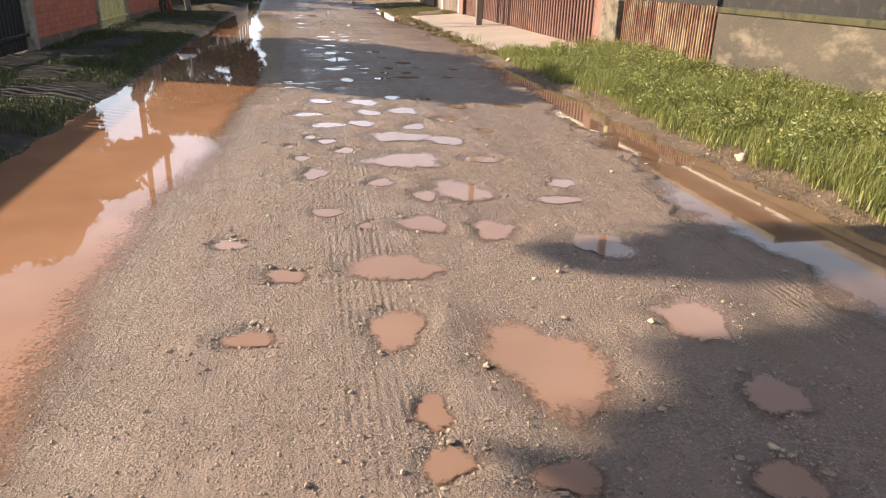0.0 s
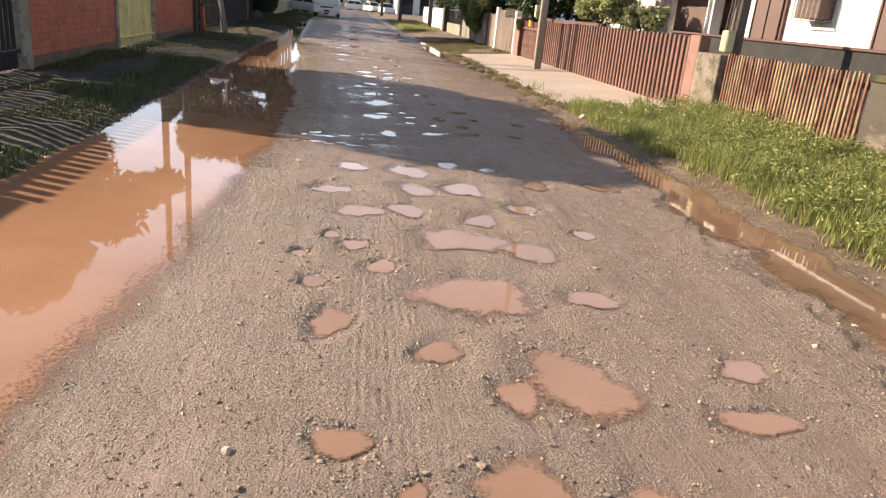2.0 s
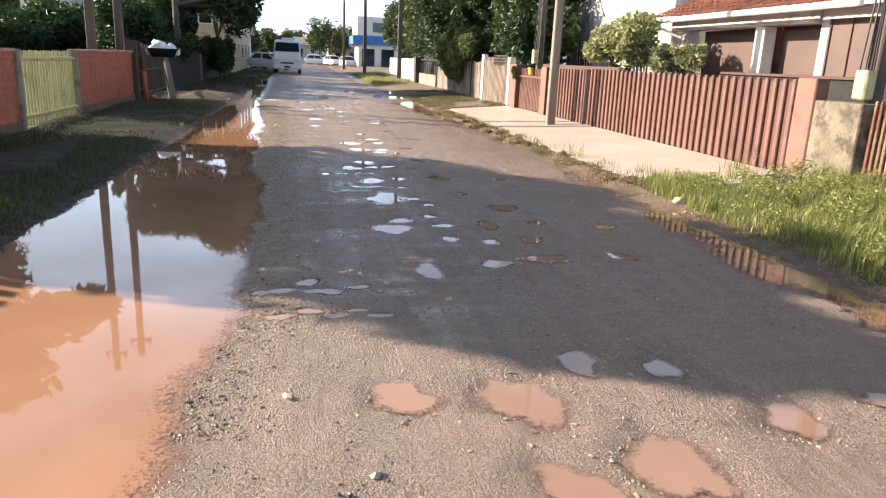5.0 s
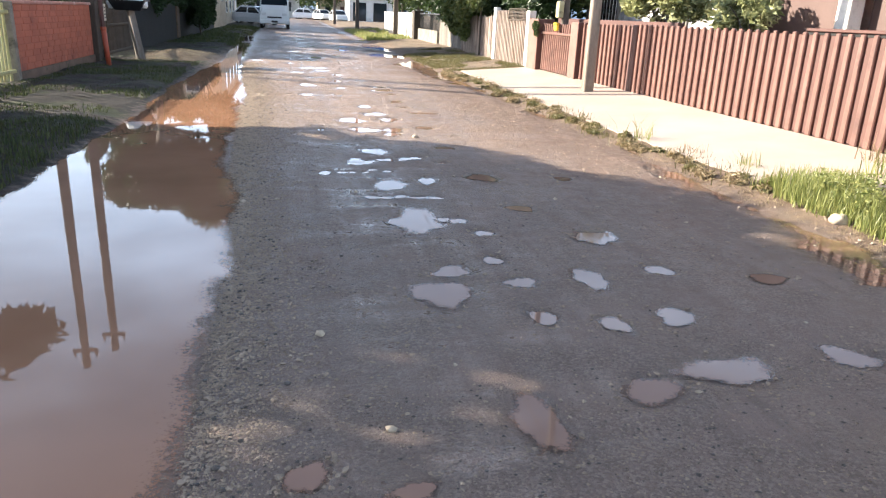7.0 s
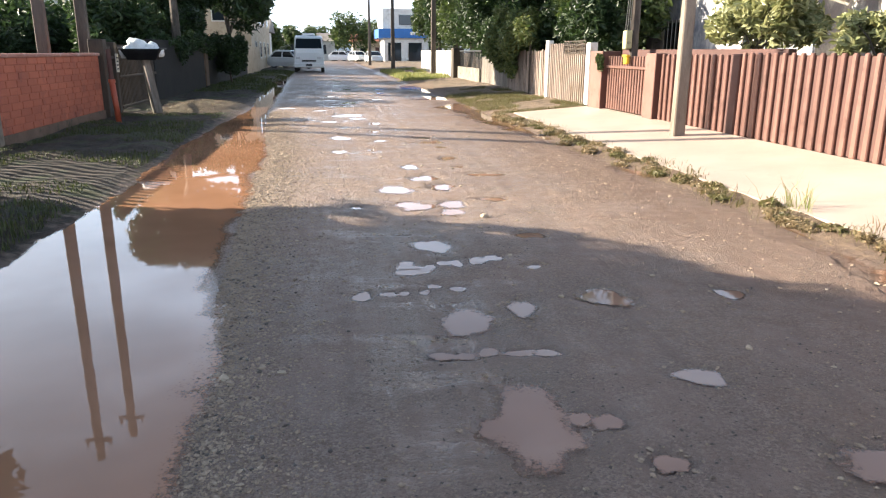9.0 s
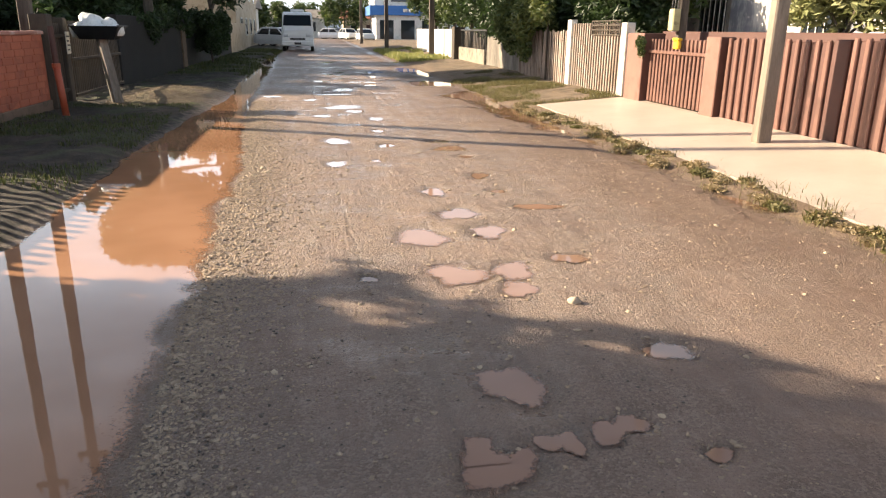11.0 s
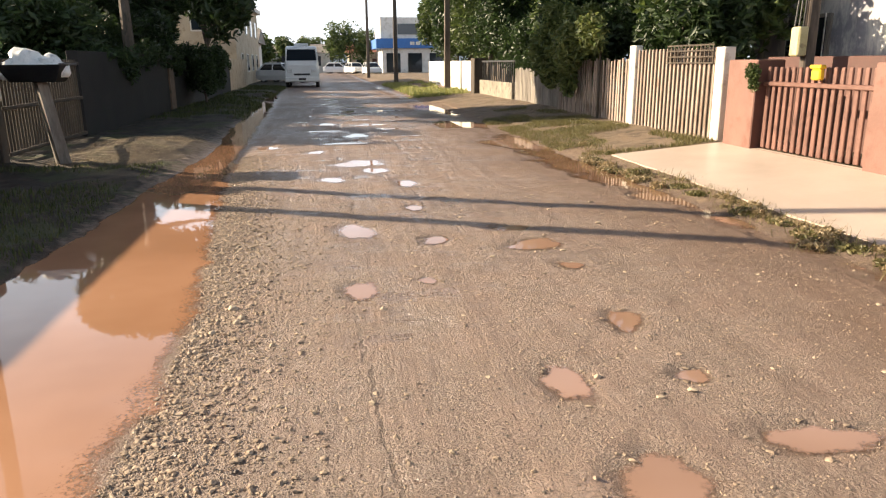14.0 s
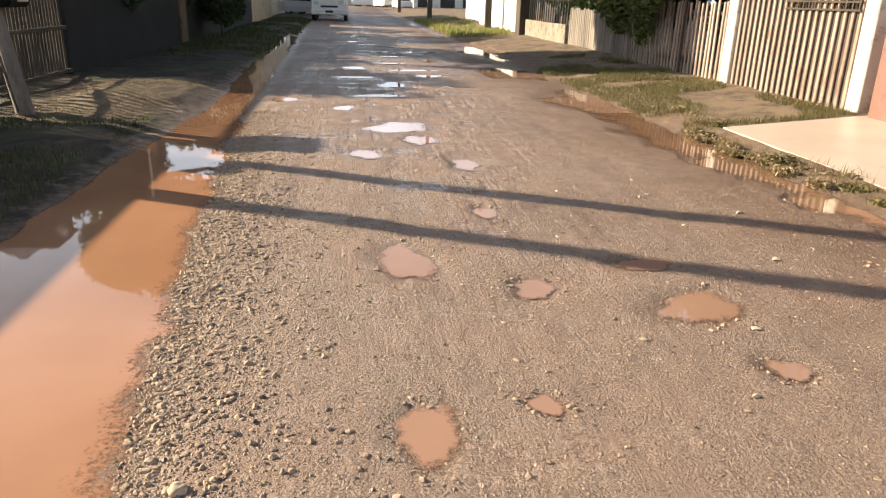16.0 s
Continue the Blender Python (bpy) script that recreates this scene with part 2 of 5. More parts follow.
    wash = n.new("ShaderNodeMapping")
    wash.inputs["Scale"].default_value = (0.9, 3.4, 1.0)
    l.new(pos, wash.inputs["Vector"])
    far = math_node(n, l, "MULTIPLY", math_node(n, l, "SUBTRACT", sep.outputs[1], 24.0), 0.12, True)
    h = math_node(n, l, "ADD", h, math_node(n, l, "MULTIPLY", math_node(n, l, "MULTIPLY", noise_node(n, l, wash.outputs["Vector"], 1.0, 3.0), far), 9.0))
    # ribbed tyre marks pressed into the soft surface
    rib = math_node(n, l, "SINE", math_node(n, l, "MULTIPLY", math_node(n, l, "ADD", sep.outputs[0], math_node(n, l, "MULTIPLY", sep.outputs[1], -0.03)), 150.0))
    for centre, wide in ((0.42, 0.24), (2.75, 0.2)):
        off = math_node(n, l, "ABSOLUTE", math_node(n, l, "SUBTRACT", math_node(n, l, "ADD", sep.outputs[0], math_node(n, l, "MULTIPLY", sep.outputs[1], -0.03)), centre))
        mask = math_node(n, l, "MULTIPLY", math_node(n, l, "SUBTRACT", wide, off), 9.0, True)
        mask = math_node(n, l, "MULTIPLY", mask, math_node(n, l, "MULTIPLY", math_node(n, l, "SUBTRACT", mid, 0.42), 4.0, True))
        mask = math_node(n, l, "MULTIPLY", mask, math_node(n, l, "MULTIPLY", math_node(n, l, "SUBTRACT", 8.5, sep.outputs[1]), 0.4, True))
        h = math_node(n, l, "ADD", h, math_node(n, l, "MULTIPLY", math_node(n, l, "MULTIPLY", rib, mask), 0.5))
    h = math_node(n, l, "MULTIPLY", h, math_node(n, l, "SUBTRACT", 1.0, math_node(n, l, "MULTIPLY", film, 0.75)))
    h = math_node(n, l, "SUBTRACT", h, math_node(n, l, "MULTIPLY", crack, 1.0))
    bump_node(n, l, h, 0.8, 0.013, p)
    return m


def water_material(name, low, high, ior, clear):
    m, n, l, p = nodes_of(name)
    geo = n.new("ShaderNodeNewGeometry")
    pos = geo.outputs["Position"]
    col = ramp_node(n, l, noise_node(n, l, pos, 0.8, 3.0), [(0.35, low), (0.65, high)])
    l.new(col, p.inputs["Base Color"])
    p.inputs["Roughness"].default_value = 0.02
    p.inputs["IOR"].default_value = ior
    bump_node(n, l, noise_node(n, l, pos, 6.0, 2.0), 0.02, 0.01, p)
    # thin water at the edge is clear, with grit standing out of it
    deep = n.new("ShaderNodeAttribute")
    deep.attribute_name = "depth"
    grit = math_node(n, l, "MULTIPLY", math_node(n, l, "SUBTRACT", noise_node(n, l, pos, 55.0, 3.0, 0.7), 0.5), 0.02)
    cover = n.new("ShaderNodeMapRange")
    cover.interpolation_type = "SMOOTHSTEP"
    cover.inputs["From Min"].default_value, cover.inputs["From Max"].default_value = 0.0, clear
    l.new(math_node(n, l, "ADD", deep.outputs["Fac"], grit), cover.inputs["Value"])
    l.new(cover.outputs[0], p.inputs["Alpha"])
    return m


ROAD_DARK, ROAD_MID, ROAD_PALE = (0.175, 0.118, 0.089), (0.258, 0.177, 0.136), (0.348, 0.248, 0.194)
GROUND = ground_material()
WATER = water_material("muddy_gutter_water", (0.32, 0.17, 0.097), (0.39, 0.212, 0.126), 1.4, 0.009)
SIDE_WATER = water_material("thin_brown_roadside_water", (0.17, 0.1, 0.062), (0.24, 0.145, 0.09), 1.36, 0.012)
POT_WATER = water_material("muddy_pothole_water", (0.275, 0.168, 0.118), (0.345, 0.212, 0.15), 1.33, 0.011)
BRICK_RED = surface("red_painted_block", (0.36, 0.105, 0.055), (0.45, 0.14, 0.075), (0.27, 0.085, 0.05), 1.5, 50, 0.75, 0.4, vary=0.18)
MORTAR = surface("red_mortar", (0.29, 0.085, 0.048), (0.37, 0.115, 0.062), None, 3, 60, 0.85, 0.3)
PLINTH = surface("damp_plinth_render", (0.1, 0.07, 0.045), (0.2, 0.13, 0.09), (0.06, 0.055, 0.03), 2.5, 50, 0.85, 0.4)
CONCRETE = surface("weathered_concrete", (0.19, 0.165, 0.125), (0.31, 0.275, 0.215), (0.1, 0.088, 0.065), 2.2, 45, 0.85, 0.35)
POLE_CONCRETE = surface("pale_pole_concrete", (0.18, 0.145, 0.11), (0.28, 0.23, 0.18), (0.14, 0.115, 0.09), 3.0, 60, 0.85, 0.3, stretch=(1, 1, 0.25))
MOSSY = surface("mossy_concrete", (0.05, 0.041, 0.03), (0.1, 0.083, 0.06), (0.175, 0.143, 0.104), 1.1, 35, 0.9, 0.5, stain_at=0.6, stretch=(1, 0.5, 1))
PIER = surface("blotched_old_concrete", (0.13, 0.105, 0.075), (0.23, 0.19, 0.14), (0.075, 0.062, 0.042), 3.0, 45, 0.9, 0.4, stain_at=0.52)
MOSS_TOP = surface("yellow_green_moss", (0.035, 0.032, 0.016), (0.085, 0.075, 0.028), (0.025, 0.023, 0.016), 2.5, 50, 0.95, 0.6)
DARK_COAT = surface("near_black_coat", (0.008, 0.0075, 0.007), (0.02, 0.018, 0.016), (0.035, 0.03, 0.024), 2.5, 40, 0.85, 0.4)
PAVING = surface("pale_concrete_paving", (0.4, 0.325, 0.265), (0.52, 0.43, 0.36), (0.34, 0.26, 0.195), 1.0, 60, 0.42, 0.15, stain_at=0.7)
BROWN_PAINT = surface("brown_painted_metal", (0.12, 0.056, 0.041), (0.185, 0.09, 0.066), (0.085, 0.038, 0.028), 1.5, 30, 0.5, 0.15, vary=0.2)
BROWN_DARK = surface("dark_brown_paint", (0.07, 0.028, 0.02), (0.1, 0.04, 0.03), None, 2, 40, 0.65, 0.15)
BROWN_POST = surface("rosy_brown_render", (0.165, 0.083, 0.063), (0.225, 0.118, 0.09), (0.16, 0.07, 0.05), 2, 50, 0.75, 0.25)
RUST = surface("rusty_yellow_slat", (0.17, 0.105, 0.058), (0.33, 0.235, 0.135), (0.12, 0.04, 0.022), 2.5, 40, 0.8, 0.4, stretch=(1, 1, 0.35), vary=0.45, stain_at=0.5)
PALE_SLAT = surface("weathered_pale_slat", (0.25, 0.188, 0.15), (0.36, 0.285, 0.235), (0.16, 0.105, 0.07), 2.0, 40, 0.8, 0.3, stretch=(1, 1, 0.3), vary=0.3)
GREY_BOARD = surface("grey_weathered_board", (0.14, 0.12, 0.1), (0.28, 0.25, 0.21), (0.08, 0.07, 0.055), 2.0, 40, 0.85, 0.4, stretch=(1, 1, 0.2), vary=0.3)
WHITE_POST = surface("whitewashed_post", (0.6, 0.57, 0.5), (0.76, 0.73, 0.66), (0.35, 0.3, 0.23), 2.0, 50, 0.7, 0.2)
YELLOW_GATE = surface("faded_yellow_green_paint", (0.38, 0.36, 0.15), (0.52, 0.48, 0.24), (0.28, 0.25, 0.11), 2.0, 40, 0.65, 0.2, vary=0.15)
DARK_WOOD = surface("dark_old_timber", (0.035, 0.027, 0.02), (0.085, 0.065, 0.045), None, 3, 40, 0.85, 0.4, stretch=(1, 1, 0.2))
TIMBER = surface("grey_pole_timber", (0.075, 0.058, 0.046), (0.14, 0.112, 0.088), (0.05, 0.038, 0.03), 3, 50, 0.85, 0.3, stretch=(1, 1, 0.15))
BLACK_METAL = surface("dull_black_metal", (0.012, 0.012, 0.013), (0.03, 0.03, 0.03), None, 4, 60, 0.55, 0.1)
ORANGE = surface("orange_plastic_pipe", (0.3, 0.06, 0.025), (0.4, 0.09, 0.04), None, 3, 60, 0.5, 0.1)
BAG_WHITE = surface("white_thin_plastic", (0.62, 0.64, 0.62), (0.78, 0.8, 0.78), (0.42, 0.46, 0.46), 6, 40, 0.35, 0.3)
CREAM_BOX = surface("cream_plastic_box", (0.38, 0.34, 0.17), (0.5, 0.45, 0.25), (0.26, 0.22, 0.12), 5, 60, 0.55, 0.15)
YELLOW = surface("yellow_plastic", (0.6, 0.38, 0.02), (0.72, 0.47, 0.03), None, 5, 60, 0.45, 0.1)
WHITE_WALL = surface("white_house_render", (0.6, 0.57, 0.52), (0.75, 0.72, 0.67), (0.46, 0.42, 0.36), 1.0, 40, 0.8, 0.2)
MURAL = surface("peeling_whitewashed_board", (0.2, 0.2, 0.225), (0.3, 0.29, 0.31), (0.6, 0.57, 0.53), 0.9, 30, 0.8, 0.3, stretch=(1, 1, 0.45), stain_at=0.5)
SHUTTER = surface("brown_roller_shutter", (0.08, 0.045, 0.036), (0.11, 0.062, 0.05), None, 1.5, 40, 0.6, 0.15)
ROOF_TILE = surface("terracotta_roof_tile", (0.27, 0.095, 0.055), (0.38, 0.15, 0.09), (0.14, 0.07, 0.05), 1.6, 30, 0.8, 0.4, vary=0.35)
COPING = surface("faded_red_coping", (0.34, 0.15, 0.11), (0.46, 0.24, 0.18), (0.5, 0.36, 0.3), 2.0, 50, 0.8, 0.3)
OLD_TILE = surface("old_grey_roof_tile", (0.16, 0.14, 0.125), (0.3, 0.27, 0.24), (0.1, 0.085, 0.07), 1.6, 30, 0.85, 0.4, vary=0.3)
BEIGE_WALL = surface("beige_render", (0.42, 0.33, 0.22), (0.55, 0.45, 0.32), (0.3, 0.22, 0.14), 1.2, 40, 0.8, 0.25)
# near-black: deep shade on these walls and the gate is put into the colour
DARK_WALL = surface("shade_dark_wall", (0.008, 0.008, 0.008), (0.02, 0.018, 0.016), (0.012, 0.015, 0.009), 1.5, 40, 0.9, 0.4)
BLUE_PAINT = surface("blue_painted_band", (0.03, 0.12, 0.36), (0.045, 0.17, 0.45), None, 1, 30, 0.6, 0.05)
CAR_WHITE = surface("white_car_paint", (0.6, 0.61, 0.61), (0.68, 0.69, 0.69), None, 0.8, 30, 0.25, 0.0)
CAR_SILVER = surface("silver_car_paint", (0.56, 0.58, 0.61), (0.64, 0.66, 0.69), None, 0.8, 30, 0.28, 0.0, metal=0.1)
CAR_DARK = surface("dark_car_paint", (0.05, 0.05, 0.055), (0.08, 0.08, 0.085), None, 0.8, 30, 0.3, 0.0)
RUBBER = surface("tyre_rubber", (0.015, 0.015, 0.015), (0.03, 0.03, 0.03), None, 5, 60, 0.8, 0.2)
TRIM_BLACK = surface("black_plastic_trim", (0.02, 0.02, 0.022), (0.035, 0.035, 0.037), None, 5, 60, 0.55, 0.1)
LAMP_CLEAR = surface("lamp_lens", (0.5, 0.5, 0.5), (0.6, 0.6, 0.6), None, 5, 60, 0.15, 0.0)
GLASS = glass_material("dark_window_glass")
BARK = surface("rough_bark", (0.07, 0.055, 0.042), (0.15, 0.12, 0.095), (0.05, 0.05, 0.035), 4, 40, 0.9, 0.6, stretch=(1, 1, 0.3))
STONE = surface("gravel_stone", (0.26, 0.195, 0.138), (0.45, 0.35, 0.25), (0.14, 0.1, 0.074), 9, 70, 0.8, 0.3)
DARK_STONE = surface("dark_wet_chip", (0.05, 0.04, 0.032), (0.11, 0.086, 0.066), None, 9, 70, 0.45, 0.3)
PALE_STONE = surface("pale_stone", (0.38, 0.3, 0.21), (0.54, 0.44, 0.32), None, 9, 60, 0.8, 0.3)
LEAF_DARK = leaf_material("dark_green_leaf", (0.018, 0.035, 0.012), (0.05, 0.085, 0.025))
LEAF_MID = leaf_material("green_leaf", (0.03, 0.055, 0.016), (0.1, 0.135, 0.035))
# brighter copy of the green leaf, with the sun on the shrub in its colour
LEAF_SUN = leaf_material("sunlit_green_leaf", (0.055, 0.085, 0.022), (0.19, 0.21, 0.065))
LEAF_PALE = leaf_material("yellow_green_leaf", (0.19, 0.21, 0.08), (0.44, 0.43, 0.21))
GRASS = leaf_material("bright_grass_blade", (0.11, 0.145, 0.033), (0.38, 0.375, 0.125))
# darker copy of the grass, with the verge's shade put into its colour
GRASS_DARK = leaf_material("shade_grass_blade", (0.04, 0.06, 0.015), (0.11, 0.12, 0.04))
VERGE = leaf_material("trampled_grass_blade", (0.09, 0.09, 0.03), (0.22, 0.19, 0.075))
DRY_WEED = leaf_material("dry_weed_leaf", (0.17, 0.13, 0.065), (0.42, 0.325, 0.19))

# ---- mesh helpers ----
rng = np.random.default_rng(7)
TABLE = rng.random((256, 256))


def vnoise(x, y, scale, seed=0):
    """Smooth value noise, 0 to 1, on arrays."""
    x, y = np.asarray(x, float) * scale + seed * 17.3, np.asarray(y, float) * scale + seed * 9.1
    xi, yi = np.floor(x).astype(int), np.floor(y).astype(int)
    fx, fy = x - xi, y - yi
    fx, fy = fx * fx * (3 - 2 * fx), fy * fy * (3 - 2 * fy)
    a, b = TABLE[xi & 255, yi & 255], TABLE[(xi + 1) & 255, yi & 255]
    c, d = TABLE[xi & 255, (yi + 1) & 255], TABLE[(xi + 1) & 255, (yi + 1) & 255]
    return (a * (1 - fx) + b * fx) * (1 - fy) + (c * (1 - fx) + d * fx) * fy


def mesh_object(name, verts, faces, material, smooth=False):
    me = bpy.data.meshes.new(name)
    me.from_pydata([tuple(v) for v in verts], [], [tuple(f) for f in faces])
    me.materials.append(material)
    if smooth:
        me.shade_smooth()
    me.update()
    return new(name, me)


def under(ob, parent, label=""):
    if parent is not None:
        ob.parent = parent
    if label:
        ob["label"] = label
    return ob


def part(name, bm, material, parent=None, label="", smooth=False):
    me = bpy.data.meshes.new(name)
    bm.to_mesh(me)
    bm.free()
    me.materials.append(material)
    if smooth:
        me.shade_smooth()
    return under(new(name, me), parent, label)


def thing(name, label, category, place=(0, 0, 0), group=""):
    ob = new(name)
    ob.location = place
    ob.empty_display_size = 0.1
    return tagged(ob, label, category, group)


def box(bm, x0, x1, y0, y1, z0, z1, bevel=0.0):
    r = bmesh.ops.create_cube(bm, size=1.0, matrix=Matrix.LocRotScale(((x0 + x1) / 2, (y0 + y1) / 2, (z0 + z1) / 2), None, (abs(x1 - x0), abs(y1 - y0), abs(z1 - z0))))
    if bevel:
        edges = list({e for v in r["verts"] for e in v.link_edges})
        bmesh.ops.bevel(bm, geom=edges, offset=bevel, segments=1, affect="EDGES")
    return bm


def boxpart(name, x0, x1, y0, y1, z0, z1, material, parent=None, label="", bevel=0.01):
    return part(name, box(bmesh.new(), x0, x1, y0, y1, z0, z1, bevel), material, parent, label)


def tube(bm, a, b, r0, r1, sides=8):
    a, b = Vector(a), Vector(b)
    m = Matrix.Translation((a + b) / 2) @ (b - a).to_track_quat("Z", "Y").to_matrix().to_4x4()
    bmesh.ops.create_cone(bm, cap_ends=True, segments=sides, radius1=r0, radius2=r1, depth=(b - a).length, matrix=m)
    return bm


def shared(name, mesh, m, parent):
    ob = new(name, mesh)
    ob.parent = parent
    ob.matrix_basis = m
    return ob



# ---- the ground: one sheet, with the potholes and the flooded gutters pressed into it ----
WATER_Z = -0.01
# each pothole: x, y, half width, half length
POTS_START = [(0.67, 3.48, 0.15, 0.23), (0.0, 3.46, 0.12, 0.1), (1.28, 3.07, 0.3, 0.45), (0.72, 2.79, 0.08, 0.13), (0.71, 2.48, 0.1, 0.12), (1.11, 2.34, 0.13, 0.11), (0.76, 4.22, 0.35, 0.2), (2.14, 3.38, 0.23, 0.24), (2.13, 2.7, 0.15, 0.18), (0.15, 4.16, 0.12, 0.12), (1.83, 2.21, 0.16, 0.11), (0.37, 6.28, 0.12, 0.18), (1.17, 6.66, 0.35, 0.35), (1.46, 5.67, 0.24, 0.32), (1.16, 5.57, 0.12, 0.13), (0.86, 5.96, 0.12, 0.13), (0.41, 5.24, 0.11, 0.12), (1.05, 4.95, 0.2, 0.19), (1.49, 4.78, 0.18, 0.21), (0.66, 4.94, 0.05, 0.09), (-0.18, 4.67, 0.11, 0.09), (2.1, 4.43, 0.23, 0.23), (2.34, 5.83, 0.15, 0.13)]
POTS_SECOND = [(2.15, 5.38, 0.18, 0.12), (1.85, 6.65, 0.18, 0.14), (0.26, 6.81, 0.09, 0.09), (0.65, 7.05, 0.1, 0.1), (1.23, 7.64, 0.32, 0.28), (1.69, 7.46, 0.23, 0.21), (0.67, 7.11, 0.09, 0.08), (0.5, 7.46, 0.1, 0.12), (0.15, 7.26, 0.06, 0.07), (2.22, 7.89, 0.11, 0.11), (1.48, 8.15, 0.15, 0.19), (0.54, 8.27, 0.19, 0.18), (0.92, 8.34, 0.15, 0.19), (0.35, 7.66, 0.08, 0.08), (1.9, 8.54, 0.15, 0.15), (1.49, 9.11, 0.18, 0.29), (1.06, 8.99, 0.18, 0.21), (2.22, 9.39, 0.16, 0.17), (0.34, 8.89, 0.19, 0.14), (1.06, 9.71, 0.19, 0.3), (0.51, 9.79, 0.18, 0.17), (1.47, 10.09, 0.12, 0.16), (1.88, 9.97, 0.1, 0.14), (2.91, 9.46, 0.2, 0.15)]
POTS_SHADE = [(0.97, 11.75, 0.12, 0.21), (1.52, 11.91, 0.15, 0.12), (1.95, 12.03, 0.22, 0.15), (2.63, 12.09, 0.13, 0.13), (0.86, 13.06, 0.22, 0.18), (0.99, 13.4, 0.12, 0.12), (1.31, 12.68, 0.07, 0.11), (1.66, 12.56, 0.09, 0.1), (2.03, 12.62, 0.14, 0.12), (1.35, 13.18, 0.11, 0.1), (1.29, 13.57, 0.07, 0.09), (1.79, 13.21, 0.12, 0.18), (0.97, 14.5, 0.2, 0.37), (2.16, 14.0, 0.17, 0.19), (2.29, 13.31, 0.1, 0.09), (2.92, 13.11, 0.15, 0.09), (0.1, 11.53, 0.08, 0.09), (1.38, 14.15, 0.08, 0.08), (1.85, 14.8, 0.13, 0.1), (0.91, 15.62, 0.19, 0.21), (1.27, 15.79, 0.09, 0.17), (1.83, 15.91, 0.16, 0.2), (2.62, 15.86, 0.11, 0.1), (0.36, 16.12, 0.07, 0.1)]
POTS_SUNNY = [(0.71, 16.62, 0.13, 0.16), (0.95, 17.21, 0.17, 0.2), (1.33, 16.84, 0.1, 0.07), (1.57, 16.59, 0.07, 0.06), (1.79, 17.45, 0.12, 0.12), (0.99, 18.68, 0.22, 0.18), (1.36, 18.72, 0.16, 0.17), (1.3, 18.38, 0.12, 0.15), (1.81, 18.91, 0.14, 0.12), (0.88, 19.54, 0.22, 0.25), (1.41, 19.64, 0.16, 0.18), (1.29, 20.22, 0.17, 0.21), (2.04, 20.38, 0.25, 0.12), (1.21, 21.06, 0.13, 0.19), (1.82, 21.8, 0.12, 0.18), (1.83, 21.02, 0.08, 0.1), (0.43, 18.67, 0.07, 0.06), (0.34, 22.64, 0.14, 0.18), (1.83, 23.61, 0.23, 0.21), (1.91, 22.95, 0.1, 0.12), (0.8, 22.78, 0.08, 0.08), (1.04, 23.9, 0.14, 0.14), (1.78, 24.23, 0.19, 0.14), (0.39, 24.34, 0.18, 0.32)]
POTS_FAR = [(1.03, 25.32, 0.11, 0.14), (0.64, 28.81, 0.43, 0.4), (0.82, 28.02, 0.18, 0.3), (0.21, 27.31, 0.19, 0.21), (1.13, 26.87, 0.16, 0.24), (0.0, 30.32, 0.15, 0.25), (3.3, 35.2, 0.6, 1.3), (3.45, 31.0, 0.5, 0.7), (0.8, 33.0, 0.3, 0.4), (1.6, 34.5, 0.25, 0.3), (0.2, 36.0, 0.25, 0.35), (2.0, 38.0, 0.3, 0.4), (0.9, 40.5, 0.25, 0.4), (3.5, 42.0, 0.4, 2.0), (1.8, 45.0, 0.25, 0.3)]
# thin strips of water lying across the wheel tracks
POTS_STRIP = [(0.12, 11.37, 0.3, 0.07), (1.03, 14.46, 0.22, 0.09), (0.97, 15.2, 0.26, 0.08), (0.95, 16.74, 0.24, 0.1), (0.26, 10.9, 0.3, 0.06), (0.74, 16.2, 0.2, 0.07)]
POTS_END = [(0.5, 31.6, 0.5, 0.15), (1.34, 35.6, 0.6, 0.2), (0.16, 34.2, 0.45, 0.16), (0.88, 39.1, 0.7, 0.22), (2.05, 40.7, 0.55, 0.25), (0.2, 44.9, 0.6, 0.25), (1.2, 42.6, 0.6, 0.25), (0.5, 48.0, 0.7, 0.3), (1.5, 51.0, 0.7, 0.3), (0.1, 53.0, 0.6, 0.35), (-0.86, 31.1, 0.25, 0.2), (1.0, 37.2, 0.5, 0.15), (2.2, 36.8, 0.4, 0.15), (1.9, 32.8, 0.35, 0.12)]
pool = random.Random(4)
POTS_STRIP = [(x + w * (j - 2) * 0.5 + pool.uniform(-0.03, 0.03), y + pool.uniform(-0.06, 0.06), w * pool.uniform(0.22, 0.36), h * pool.uniform(0.55, 1.0)) for x, y, w, h in POTS_STRIP for j in range(5)]
POTS = POTS_START + POTS_SECOND + POTS_SHADE + POTS_SUNNY + POTS_FAR + POTS_STRIP + POTS_END


def near_shore(y):
    """The road-side edge of the flooded gutter on the shady side."""
    return np.interp(y, [0, 3.5, 5.3, 7, 10, 11, 14, 15.5, 18.5, 20.5, 22.4, 23.5, 25, 27, 30, 45, 60], [-0.6, -0.7, -0.66, -0.45, -0.36, -0.24, -0.26, -0.4, -0.56, -0.64, -0.61, -0.74, -0.86, -1.02, -1.15, -1.6, -2.0])


def far_shore(y):
    return np.interp(y, [0, 8, 15, 20, 24, 30, 45, 60], [-2.35, -2.15, -2.1, -2.05, -2.1, -1.85, -2.2, -2.3])


def inner_shore(y):
    """The road-side edge of the wet gutter on the sunny side."""
    return np.interp(y, [0, 3, 5, 7, 10, 12, 15, 17, 22, 25, 26.5, 28, 31, 34], [3.05, 3.0, 2.95, 3.25, 3.4, 3.5, 3.62, 3.7, 3.75, 3.6, 3.38, 3.25, 3.3, 3.3])


